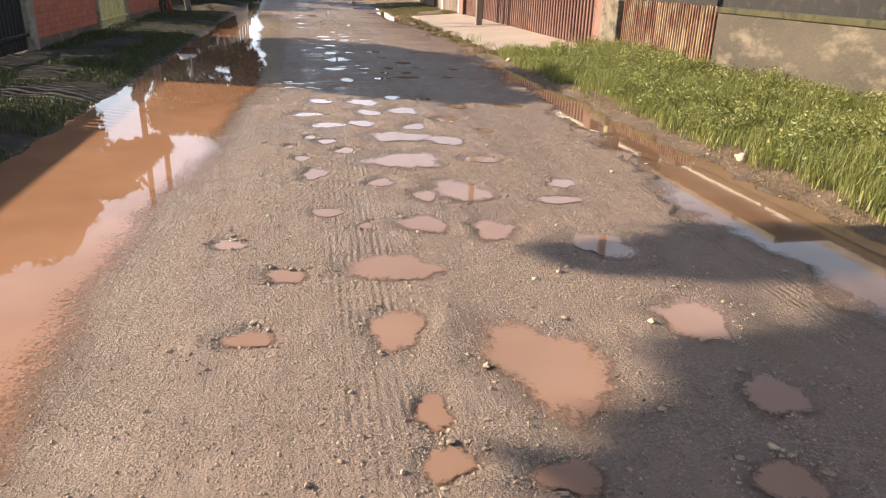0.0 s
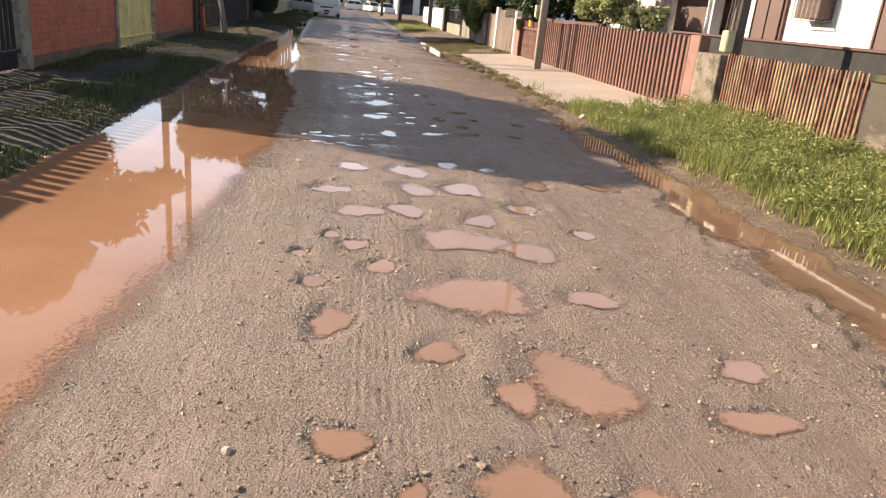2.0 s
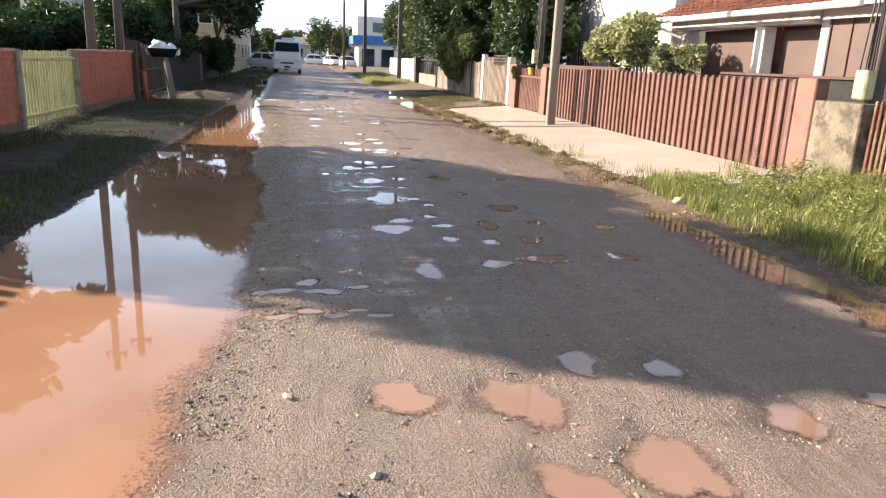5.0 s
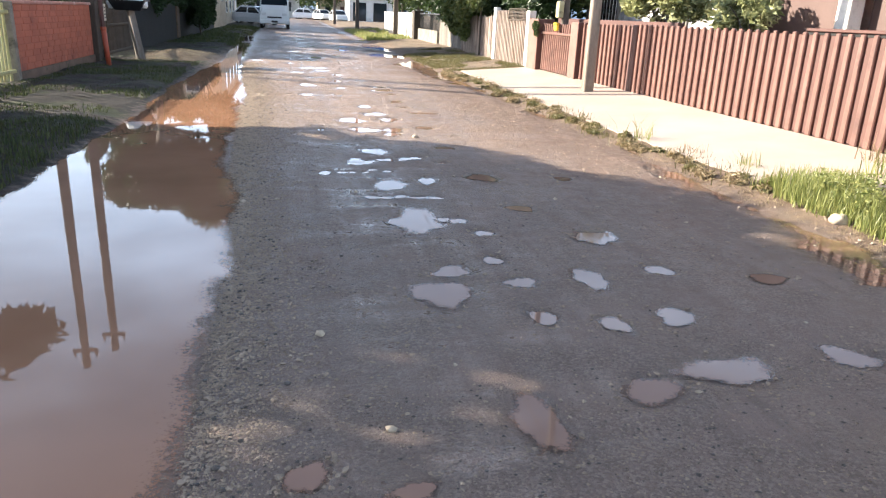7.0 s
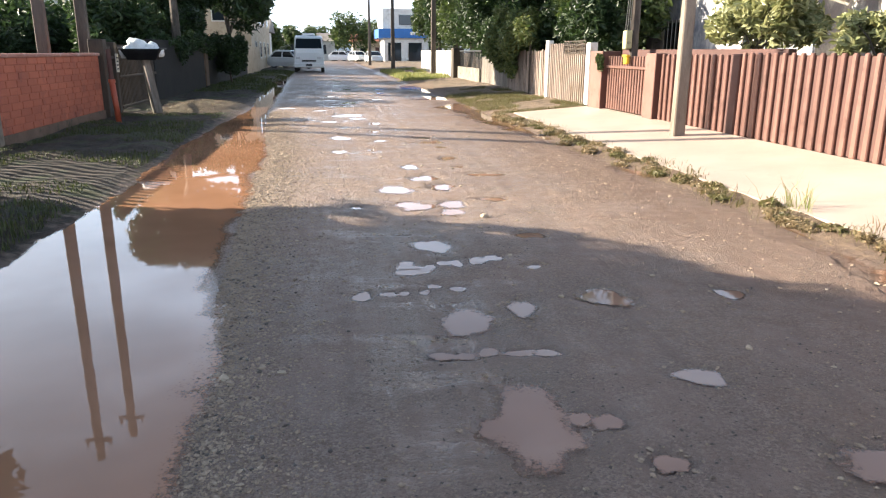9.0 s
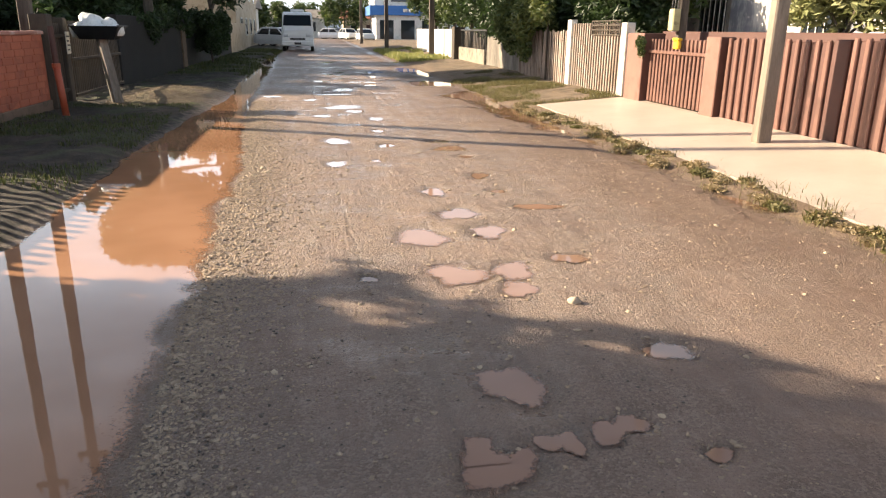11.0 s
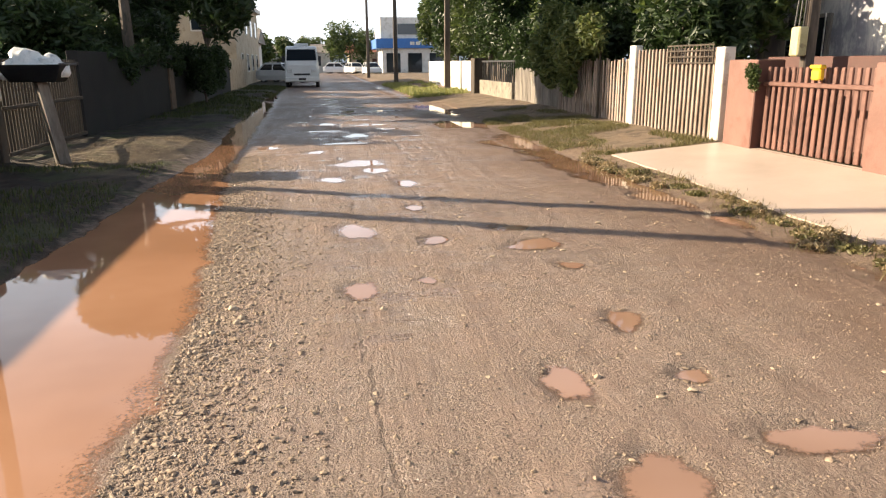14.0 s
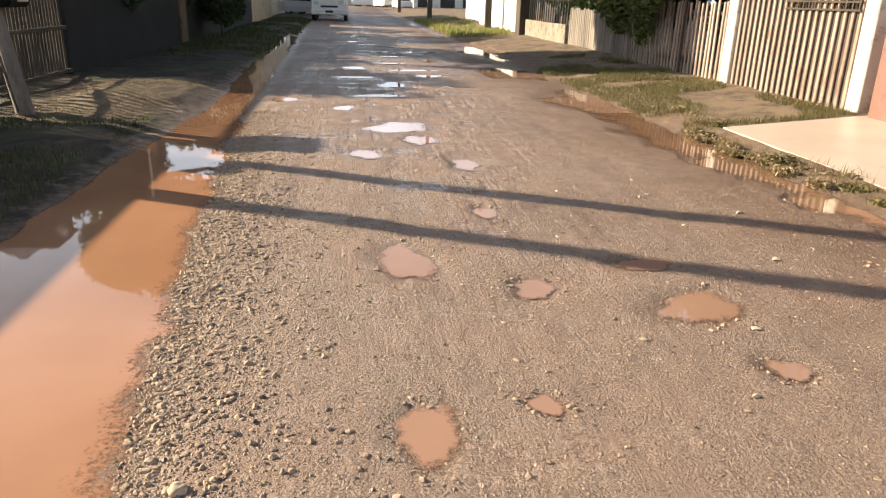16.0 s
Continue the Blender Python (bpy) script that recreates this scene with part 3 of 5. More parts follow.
def verge_top(y):
    return 0.2 + 0.1 * np.clip((15.5 - y) / 3.0, 0, 1)


def pot_radius(i, ang):
    k = i * 1.7
    return 1 + 0.13 * np.sin(2 * ang + k) + 0.1 * np.sin(3 * ang + 2.1 * k) + 0.07 * np.sin(5 * ang + 3.3 * k) + 0.03 * np.sin(8 * ang + 4.7 * k)


def ground_height(x, y):
    x, y = np.asarray(x, float), np.asarray(y, float)
    wob = (vnoise(x, y, 2.2, 1) - 0.5) * 0.22 + (vnoise(x, y, 7, 2) - 0.5) * 0.13 + (vnoise(x, y, 20, 6) - 0.5) * 0.07
    z = (vnoise(x, y, 1.1, 3) - 0.5) * 0.014 + (vnoise(x, y, 5, 4) - 0.5) * 0.008 + (vnoise(x, y, 16, 5) - 0.5) * 0.006 + 0.004
    # low tyre lines along the road
    z -= 0.006 * np.exp(-((x - 0.55 - 0.1 * np.sin(y * 0.4)) / 0.16) ** 2) + 0.006 * np.exp(-((x - 2.3 - 0.1 * np.sin(y * 0.3)) / 0.18) ** 2)
    n, f, i = near_shore(y) + wob * np.interp(y, [8, 12], [0.45, 0.8]), far_shore(y) + wob * 0.5, inner_shore(y) + wob * 1.6
    z = np.minimum(z, WATER_Z + (x - n) * np.interp(y, [8, 11], [0.035, 0.06]))
    bank = WATER_Z + (f - x) * 0.22
    deep = np.full_like(z, -0.1)
    verge = np.minimum(bank, 0.05 + (vnoise(x, y, 1.6, 7) - 0.5) * 0.08 + (vnoise(x, y, 5, 8) - 0.5) * 0.035)
    z = np.where(x < n, np.maximum(np.maximum(z, deep), verge), z)
    # sunny-side gutter: a shallow trough whose depth comes and goes
    come = np.interp(y, [0, 7, 11, 14, 16.5, 17.5, 19, 20.5, 24, 25.2, 26, 31, 33, 60], [1, 1, 1, 0.8, 0.55, 0.6, 0.42, 0.62, 0.58, 0.75, 1, 0.9, 0.45, 0.5]) - 0.5 * vnoise(y * 0, y, 0.8, 9)
    trough = WATER_Z - (x - i) * 0.05
    rise = WATER_Z + (x - 4.0 + wob * 0.8) * 0.2
    gut = np.maximum(np.maximum(trough, -0.06), rise)
    z = np.where(x > i, np.minimum(z, gut * np.clip(come * 2.2, 0, 1) + (1 - np.clip(come * 2.2, 0, 1)) * z), z)
    up = 0.03 + (x - 4.3) / 2.13 * (verge_top(y) - 0.03) + (vnoise(x, y, 3, 10) - 0.5) * 0.03
    z = np.where(x > 4.0, np.minimum(np.maximum(rise, -0.06), np.minimum(up, verge_top(y) + 0.02)), z)
    z = np.where((x > 4.55) & (x < 6.4) & (y > 15.3) & (y < 28.4), np.minimum(z, 0.05 + (x - 4.36) / 2.06 * 0.155 - 0.04), z)
    # sandy heap by the gate on the shady side
    z += 0.17 * np.exp(-(((x + 2.9) / 0.75) ** 2 + ((y - 31.0) / 1.5) ** 2))
    far = np.clip((np.abs(x) - 30) / 30, 0, 1) + np.clip((y - 90) / 60, 0, 1) + np.clip((-y - 20) / 20, 0, 1)
    z = z * (1 - np.clip(far, 0, 1))
    for k, (px, py, w, h) in enumerate(POTS):
        sel = (np.abs(x - px) < w * 2.2) & (np.abs(y - py) < h * 2.2)
        if not sel.any():
            continue
        dx, dy = (x[sel] - px) / w, (y[sel] - py) / h
        d = np.hypot(dx, dy) / pot_radius(k, np.arctan2(dy, dx)) + (vnoise(x[sel], y[sel], 11, 11) - 0.5) * 0.22 + (vnoise(x[sel], y[sel], 40, 12) - 0.5) * 0.16
        z[sel] = np.minimum(z[sel], np.maximum(WATER_Z + np.where(d > 1, 0.03, 0.032) * (d - 1), -0.036))
    return z


def spaced(stops):
    out = []
    for a, b, step in stops:
        out += list(np.arange(a, b, step))
    return np.array(out + [stops[-1][1]])


gx = spaced([(-900, -100, 200), (-100, -20, 16), (-20, -6, 2), (-6, -4.6, 0.2), (-4.6, -2.5, 0.07), (-2.5, 4.4, 0.027), (4.4, 6.8, 0.12), (6.8, 20, 2.2), (20, 100, 16), (100, 900, 200)])
gy = spaced([(-500, -50, 150), (-50, -6, 8), (-6, 1.2, 0.3), (1.2, 12, 0.027), (12, 27, 0.034), (27, 36, 0.055), (36, 60, 0.1), (60, 150, 3), (150, 1500, 225)])
GX, GY = np.meshgrid(gx, gy)
GZ = ground_height(GX.ravel(), GY.ravel())
cols, rows_n = len(gx), len(gy)
idx = np.arange(cols * rows_n).reshape(rows_n, cols)
quads = np.stack([idx[:-1, :-1], idx[:-1, 1:], idx[1:, 1:], idx[1:, :-1]], -1).reshape(-1, 4)
me = bpy.data.meshes.new("ground")
me.vertices.add(cols * rows_n)
me.vertices.foreach_set("co", np.stack([GX.ravel(), GY.ravel(), GZ], -1).ravel())
me.loops.add(quads.size)
me.loops.foreach_set("vertex_index", quads.ravel().astype(np.int32))
me.polygons.add(len(quads))
me.polygons.foreach_set("loop_start", np.arange(0, quads.size, 4, dtype=np.int32))
me.update(calc_edges=True)
me.validate()
me.shade_smooth()
me.materials.append(GROUND)
tagged(new("ground", me), "worn gravel road with potholes and bare earth verges", "ground", kind="structure")


def water_sheet(name, X, Y, z, material):
    """A level sheet over a grid of places; each corner knows how deep the water stands there."""
    r, c = X.shape
    idx = np.arange(r * c).reshape(r, c)
    q = np.stack([idx[:-1, :-1], idx[:-1, 1:], idx[1:, 1:], idx[1:, :-1]], -1).reshape(-1, 4)
    me = bpy.data.meshes.new(name)
    me.from_pydata(np.column_stack([X.ravel(), Y.ravel(), np.full(r * c, z)]).tolist(), [], q.tolist())
    deep = me.attributes.new("depth", "FLOAT", "POINT")
    deep.data.foreach_set("value", WATER_Z - ground_height(X.ravel(), Y.ravel()))
    me.materials.append(material)
    me.update()
    return new(name, me)


def puddle(k, px, py, w, h):
    nx, ny = max(int(w * 2.9 / 0.022), 8), max(int(h * 2.9 / 0.026), 8)
    if py > 26:
        nx, ny = min(nx, 24), min(ny, 24)
    X, Y = np.meshgrid(np.linspace(px - w * 1.45, px + w * 1.45, nx), np.linspace(py - h * 1.45, py + h * 1.45, ny))
    ob = water_sheet("puddle", X, Y, WATER_Z + 0.00004 * (k * 37 % 101), POT_WATER)
    tagged(ob, "muddy orange-brown rainwater standing in a pothole", "puddle", "potholes in the road", "structure")


for k, p in enumerate(POTS):
    puddle(k, *p)
ys = spaced([(-4, 1.2, 0.4), (1.2, 30, 0.05), (30, 60, 0.5)])
off = np.array([0.4, 0.32, 0.26, 0.21, 0.17, 0.13, 0.09, 0.05, 0.02, -0.01, -0.04, -0.08, -0.12, -0.17, -0.23, -0.3, -0.4])
X = np.concatenate([near_shore(ys)[:, None] + off[None], np.linspace(0, 1, 22)[None, 1:] * (far_shore(ys) - 0.3 - near_shore(ys) + 0.4)[:, None] + near_shore(ys)[:, None] - 0.4], 1)
ob = water_sheet("gutter_water", X, np.repeat(ys[:, None], X.shape[1], 1), WATER_Z - 0.0008, WATER)
tagged(ob, "long muddy flooded gutter mirroring the sky along the road", "water", kind="structure")
ys = spaced([(-4, 1.2, 0.4), (1.2, 30, 0.06), (30, 50, 0.5)])
X = np.linspace(0, 1, 44)[None] * (4.4 - inner_shore(ys) + 0.5)[:, None] + inner_shore(ys)[:, None] - 0.5
ob = water_sheet("roadside_water", X, np.repeat(ys[:, None], X.shape[1], 1), WATER_Z - 0.0012, SIDE_WATER)
tagged(ob, "shallow muddy rainwater along the grassy road edge", "water", kind="structure")

# pale concrete apron in front of the brown fence, tilted up towards it
bm = bmesh.new()
APRON = [(4.42, 15.6), (4.36, 19.0), (4.4, 24.0), (4.5, 28.5), (6.42, 28.55), (6.42, 14.95), (5.0, 14.9)]
top = [bm.verts.new((x, y, 0.05 + (x - 4.36) / 2.06 * 0.155)) for x, y in APRON]
low = [bm.verts.new((x, y, -0.2)) for x, y in APRON]
bm.faces.new(top)
for i in range(len(APRON)):
    j = (i + 1) % len(APRON)
    bm.faces.new((top[j], top[i], low[i], low[j]))
tagged(part("pavement", bm, PAVING), "pale sunlit concrete apron in front of the brown fence", "pavement", kind="structure")

FX = 6.43   # the line of the fences on the sunny side
WX = -4.5   # the line of the walls on the shady side


# ---- sunny side: fences and gates ----
def slat_mesh(name, half_w, thick, height, material, rounded=True):
    bm = box(bmesh.new(), -thick / 2, thick / 2, -half_w, half_w, 0, height, min(half_w, thick) * 0.3)
    if rounded:
        for v in bm.verts:
            if v.co.z > height - 0.03:
                v.co.y *= 0.75
    me = bpy.data.meshes.new(name)
    bm.to_mesh(me)
    bm.free()
    me.materials.append(material)
    return me


def slat_fence(name, label, y0, y1, z0, z1, pitch, half_w, material, rail, backing=None, jitter=0.0, x=FX, thick=0.03, rails=(0.2, 0.85), category="fence", tilt=0.0):
    """A fence of upright slats on two rails, along y."""
    f = thing(name, label, category, (x, (y0 + y1) / 2, z0))
    slat = slat_mesh("slat", half_w, thick, z1 - z0, material)
    r = random.Random(int(y0 * 10))
    n = int(round((y1 - y0) / pitch))
    for i in range(n):
        y = y0 + (i + 0.5) * (y1 - y0) / n - (y0 + y1) / 2
        m = pose(0, y + r.uniform(-1, 1) * jitter * 0.3, r.uniform(-1, 0.3) * jitter, r.uniform(-1, 1) * tilt, 0, 0)
        shared("slat", slat, m, f)
    h = (y1 - y0) / 2
    for k in rails:
        z = k * (z1 - z0)
        boxpart("rail", 0.02 if not backing else 0.03, 0.07, -h, h, z - 0.03, z + 0.03, rail, f)
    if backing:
        # dark sheet added so that the gaps between the slats look shaded
        boxpart("gap_shade_sheet", 0.0165, 0.028, -h, h, 0.01, (z1 - z0) - 0.03, backing, f, "dark sheet putting shade into the gaps between slats")
    return f


def post(name, label, y0, y1, z1, material, x0=FX - 0.05, x1=FX + 0.15, cap=None, z0=None, dark=False):
    ym = (y0 + y1) / 2
    base = z0 if z0 is not None else float(ground_height([FX], [ym])[0]) - 0.12
    p = thing(name, label, "post", ((x0 + x1) / 2, ym, 0))
    boxpart("shaft", x0 - (x0 + x1) / 2, x1 - (x0 + x1) / 2, y0 - ym, y1 - ym, base, z1, material, p, bevel=0.015)
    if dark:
        # thin dark layer: the shade on this side of the post put into colour
        boxpart("shade_face", x0 - (x0 + x1) / 2 + 0.01, x1 - (x0 + x1) / 2 - 0.01, y0 - ym - 0.004, y0 - ym + 0.004, base, z1 - 0.012, BROWN_DARK, p, "dark brown layer standing for shade on the inner face", bevel=0.0)
    if cap:
        boxpart("cap", x0 - (x0 + x1) / 2 - 0.03, x1 - (x0 + x1) / 2 + 0.03, y0 - ym - 0.03, y1 - ym + 0.03, z1, z1 + 0.05, cap, p)
    return p


# mossy concrete wall nearest the start
w = thing("garden_wall", "mossy stained concrete garden wall beside tall grass", "wall", (FX + 0.08, 6.0, 0))
boxpart("wall_body", -0.08, 0.08, -6.0, 4.7, -0.1, 1.17, MOSSY, w)
boxpart("coping", -0.11, 0.11, -6.0, 4.7, 1.15, 1.23, MOSS_TOP, w, "coping grown over with yellow-green moss")
slat_fence("rusty_fence", "old rusty yellow slatted fence with uneven slats", 10.72, 14.0, 0.2, 1.24, 0.08, 0.026, RUST, DARK_WOOD, jitter=0.018, tilt=0.6)
post("gate_pier", "stained grey concrete pier between the fences", 14.05, 14.85, 1.2, PIER, FX - 0.1, FX + 0.3)
post("fence_post", "smooth rosy-brown end post of the brown fence", 14.93, 15.3, 1.46, BROWN_POST)
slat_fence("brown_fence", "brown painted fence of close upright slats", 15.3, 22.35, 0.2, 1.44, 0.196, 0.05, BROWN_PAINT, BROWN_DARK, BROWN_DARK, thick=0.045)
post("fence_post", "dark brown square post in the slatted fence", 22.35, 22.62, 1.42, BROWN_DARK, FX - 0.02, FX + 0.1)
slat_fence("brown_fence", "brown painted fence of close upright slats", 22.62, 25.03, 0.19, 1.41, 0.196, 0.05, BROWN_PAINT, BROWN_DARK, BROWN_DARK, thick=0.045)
post("fence_post", "rosy-brown gate post, shade painted on its inner face", 25.03, 25.46, 1.42, BROWN_POST, FX - 0.12, FX + 0.15, dark=True)
gate = slat_fence("garden_gate", "brown slatted garden gate, closed", 25.5, 27.66, 0.22, 1.36, 0.135, 0.045, BROWN_PAINT, BROWN_PAINT, None, thick=0.03, rails=(0.04, 0.8), category="gate")
boxpart("front_rail", -0.05, -0.018, -1.08, 1.08, 0.88, 0.94, BROWN_PAINT, gate)
boxpart("threshold", -0.1, 0.02, -1.08, 1.08, -0.08, -0.02, BROWN_POST, gate)
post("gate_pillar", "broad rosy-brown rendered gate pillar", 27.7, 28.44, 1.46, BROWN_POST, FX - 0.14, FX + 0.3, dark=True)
post("gate_post", "whitewashed gate post with peeling paint", 28.75, 29.0, 1.66, WHITE_POST)
slat_fence("pale_gate", "tall pale weathered slatted gate, closed", 29.02, 32.02, 0.16, 1.66, 0.15, 0.037, PALE_SLAT, DARK_WOOD, DARK_WOOD, thick=0.03, category="gate")
lt = thing("lattice", "rusty ornamental lattice along the top of the pale gate", "trellis", (FX - 0.03, 29.9, 1.4))
for i in range(13):
    boxpart("bar", -0.012, 0.004, -0.8 + i * 0.13, -0.775 + i * 0.13, 0.0, 0.3, DARK_WOOD, lt, bevel=0.0)
for z in (0.0, 0.1, 0.2, 0.29):
    boxpart("rail", -0.014, -0.004, -0.82, 0.8, z, z + 0.025, DARK_WOOD, lt, bevel=0.0)
rw = thing("yard_wall", "low dark brown yard wall behind the gate", "wall", (7.3, 25.5, 0))
boxpart("wall_body", 0.0, 0.15, -3.0, 3.5, 0.0, 1.5, BROWN_DARK, rw)
post("gate_post", "whitewashed gate post with peeling paint", 32.03, 32.3, 1.75, WHITE_POST, FX - 0.06, FX + 0.1)
slat_fence("pale_fence", "pale weathered slatted fence under a bush", 32.33, 36.9, 0.13, 1.5, 0.15, 0.04, PALE_SLAT, DARK_WOOD, None, jitter=0.05, tilt=1.5)
rp = thing("rusty_post", "thin rusty iron post at the pale fence", "post", (FX - 0.06, 33.9, 0))
part("shaft", tube(bmesh.new(), (0, 0, 0), (0, 0, 1.8), 0.03, 0.03), DARK_WOOD, rp)
slat_fence("board_fence", "grey weathered board fence in the shade", 36.95, 42.0, 0.1, 1.25, 0.16, 0.07, GREY_BOARD, DARK_WOOD, None, jitter=0.06, tilt=1.0, x=6.6)
lw = thing("low_wall", "low stained concrete wall with a dark railing on top", "wall", (6.6, 46.0, 0))
boxpart("wall_body", -0.1, 0.1, -3.9, 1.2, -0.1, 0.75, CONCRETE, lw)
for i in range(18):
    boxpart("bar", -0.015, 0.015, -3.8 + i * 0.28, -3.76 + i * 0.28, 0.75, 1.5, BLACK_METAL, lw, bevel=0.0)
boxpart("rail", -0.02, 0.02, -3.9, 1.2, 1.44, 1.5, BLACK_METAL, lw)
post("pier", "tall dark gate pier", 47.3, 48.0, 1.6, DARK_WOOD, 6.3, 6.8)
ww = thing("white_wall", "long whitewashed boundary wall", "wall", (6.7, 58.0, 0))
boxpart("wall_body", -0.1, 0.1, -9.8, 4.0, -0.1, 1.5, WHITE_WALL, ww)


def utility_pole(x, y, h, w0, w1, material, label, boxes=(), lean=0.0):
    p = thing("utility_pole", label, "utility pole", (x, y, 0), "roadside poles")
    base = float(ground_height([x], [y])[0])
    bm = bmesh.new()
    q = [bm.verts.new((sx * w, sy * w * 0.8, z)) for w, z in ((w0, base - 0.2), (w1, h)) for sx, sy in ((-1, -1), (1, -1), (1, 1), (-1, 1))]
    for f in ((0, 3, 2, 1), (4, 5, 6, 7), (0, 1, 5, 4), (1, 2, 6, 5), (2, 3, 7, 6), (3, 0, 4, 7)):
        bm.faces.new([q[i] for i in f])
    bmesh.ops.bevel(bm, geom=bm.edges[:], offset=0.018, segments=1, affect="EDGES")
    part("shaft", bm, material, p)
    for z, hh in boxes:
        boxpart("meter_box", -w0 - 0.15, -w0, -0.1, 0.1, z, z + hh, CREAM_BOX, p, "cream electricity meter box", 0.02)
        for k in range(3):
            part("cable", tube(bmesh.new(), (-w0 - 0.03 - 0.03 * k, 0.05 * k, z + hh), (-w0 * 0.8, 0.03 * k, z + hh + 2.5), 0.012, 0.012, 6), BLACK_METAL, p)
    p.rotation_euler = (0, radians(lean), 0)
    return p


utility_pole(5.72, 22.78, 8.2, 0.101, 0.065, POLE_CONCRETE, "square tapering concrete utility pole standing on the apron")
utility_pole(6.72, 14.35, 7.0, 0.085, 0.07, TIMBER, "dark service pole behind the fence carrying a meter box", ((1.24, 0.34),))
utility_pole(6.95, 27.55, 7.0, 0.085, 0.07, TIMBER, "dark service pole with meter box beside the brown gate", ((1.5, 0.4),))
for ax, ay in ((-5.4, 27.9), (-4.92, 28.9)):
    p = utility_pole(ax, ay, 7.85, 0.115, 0.085, TIMBER, "tall wooden utility pole behind the shady wall")
    boxpart("crossarm", -0.3, 0.3, -0.04, 0.04, 7.3, 7.38, TIMBER, p)
    for k in (-0.25, 0.25):
        part("insulator", tube(bmesh.new(), (k, 0, 7.38), (k, 0, 7.52), 0.035, 0.02), POLE_CONCRETE, p)
utility_pole(6.0, 52.0, 8.0, 0.14, 0.1, TIMBER, "dark roadside utility pole by the white wall")
utility_pole(5.2, 68.0, 9.0, 0.15, 0.1, TIMBER, "dark roadside utility pole far down the street")
utility_pole(4.6, 88.0, 9.0, 0.15, 0.1, TIMBER, "dark roadside utility pole far down the street")

# ---- shady side: painted block wall, gates, bin ----
def block_wall(y0, y1, label):
    w = thing("brick_wall", label, "wall", (WX, (y0 + y1) / 2, 0))
    h = (y1 - y0) / 2
    boxpart("core", -0.14, -0.012, -h, h, 0.0, 1.31, MORTAR, w, "red mortar", 0.0)
    boxpart("plinth", -0.15, 0.02, -h, h, -0.08, 0.2, PLINTH, w, "mud-splashed render plinth")
    boxpart("coping", -0.17, 0.03, -h, h, 1.31, 1.37, COPING, w, "faded red coping", 0.012)
    bm = box(bmesh.new(), -0.03, 0.0, -0.193, 0.193, -0.051, 0.051, 0.006)
    me = bpy.data.meshes.new("block")
    bm.to_mesh(me)
    bm.free()
    me.materials.append(BRICK_RED)
    n = int((2 * h) // 0.4)
    for r in range(10):
        off = 0.2 if r % 2 else 0.0
        for i in range(n):
            y = -h + 0.2 + off * 0.5 + i * (2 * h - 0.2) / n + 0.02
            shared("brick", me, pose(random.uniform(-0.002, 0.002), y, 0.256 + r * 0.111), w)
    return w


block_wall(15.35, 19.9, "low brick-red painted block wall in the shade")
block_wall(23.25, 28.3, "low brick-red painted block wall in the shade")
for y0, y1 in ((19.9, 20.05), (23.1, 23.25)):
    post("gate_post", "grey steel gate post in the red wall", y0, y1, 1.36, CONCRETE, WX - 0.13, WX + 0.04, z0=-0.1)
slat_fence("yellow_gate", "faded yellow-green slatted driveway gate, closed", 20.07, 23.08, 0.08, 1.34, 0.15, 0.043, YELLOW_GATE, YELLOW_GATE, None, x=WX - 0.05, jitter=0.015, category="gate", rails=(0.12, 0.88))
post("gate_post", "grey concrete post at the end of the red wall", 15.0, 15.35, 1.42, CONCRETE, WX - 0.15, WX + 0.05, z0=-0.1)
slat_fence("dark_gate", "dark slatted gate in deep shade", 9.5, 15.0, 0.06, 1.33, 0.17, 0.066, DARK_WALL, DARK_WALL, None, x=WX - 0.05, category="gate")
dw = thing("dark_wall", "boundary wall coloured near-black for deep shade", "wall", (WX, 3.0, 0))
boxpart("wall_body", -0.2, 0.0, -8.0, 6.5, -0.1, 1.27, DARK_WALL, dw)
post("timber_post", "dark weathered timber post beside the wall", 28.33, 28.6, 1.65, DARK_WOOD, WX - 0.2, WX + 0.1, z0=-0.1)
post("timber_post", "dark weathered timber post beside the wall", 29.3, 29.5, 1.6, DARK_WOOD, WX - 0.15, WX + 0.05, z0=-0.1)
slat_fence("iron_gate", "rusty dark iron picket gate, closed", 29.6, 33.2, 0.12, 1.55, 0.12, 0.028, DARK_WOOD, DARK_WOOD, None, x=WX - 0.02, thick=0.03, category="gate", rails=(0.03, 0.5, 0.95))
# boards added to stop sun leaking through the gap between the posts
slat_fence("board_fence", "dark upright boards added between the timber posts against the sun", 28.6, 29.3, 0.0, 1.5, 0.1, 0.049, DARK_WOOD, DARK_WOOD, None, x=WX - 0.04)
hp = thing("orange_pipe", "orange plastic pipe standing by the wall", "pipe", (-3.98, 27.35, 0))
part("tube", tube(bmesh.new(), (0, 0, -0.05), (-0.05, 0.0, 0.85), 0.055, 0.055, 14), ORANGE, hp, "", True)
part("upper_tube", tube(bmesh.new(), (-0.05, 0, 0.85), (-0.06, 0, 1.45), 0.045, 0.045, 14), BROWN_DARK, hp, "dark stained upper length")
part("collar", tube(bmesh.new(), (-0.048, 0, 0.8), (-0.05, 0, 0.87), 0.066, 0.066, 14), ORANGE, hp)
dw2 = thing("dark_wall", "tall boundary wall coloured near-black for tree shade", "wall", (WX, 42.0, 0))
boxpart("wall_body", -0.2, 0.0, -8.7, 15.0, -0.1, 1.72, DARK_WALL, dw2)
post("wall_pier", "brown brick pier in the dark wall", 41.6, 42.3, 1.5, PLINTH, WX - 0.1, WX + 0.05, z0=-0.1)
bw = thing("beige_wall", "beige boundary wall near the parked van", "wall", (WX, 57.0, 0))
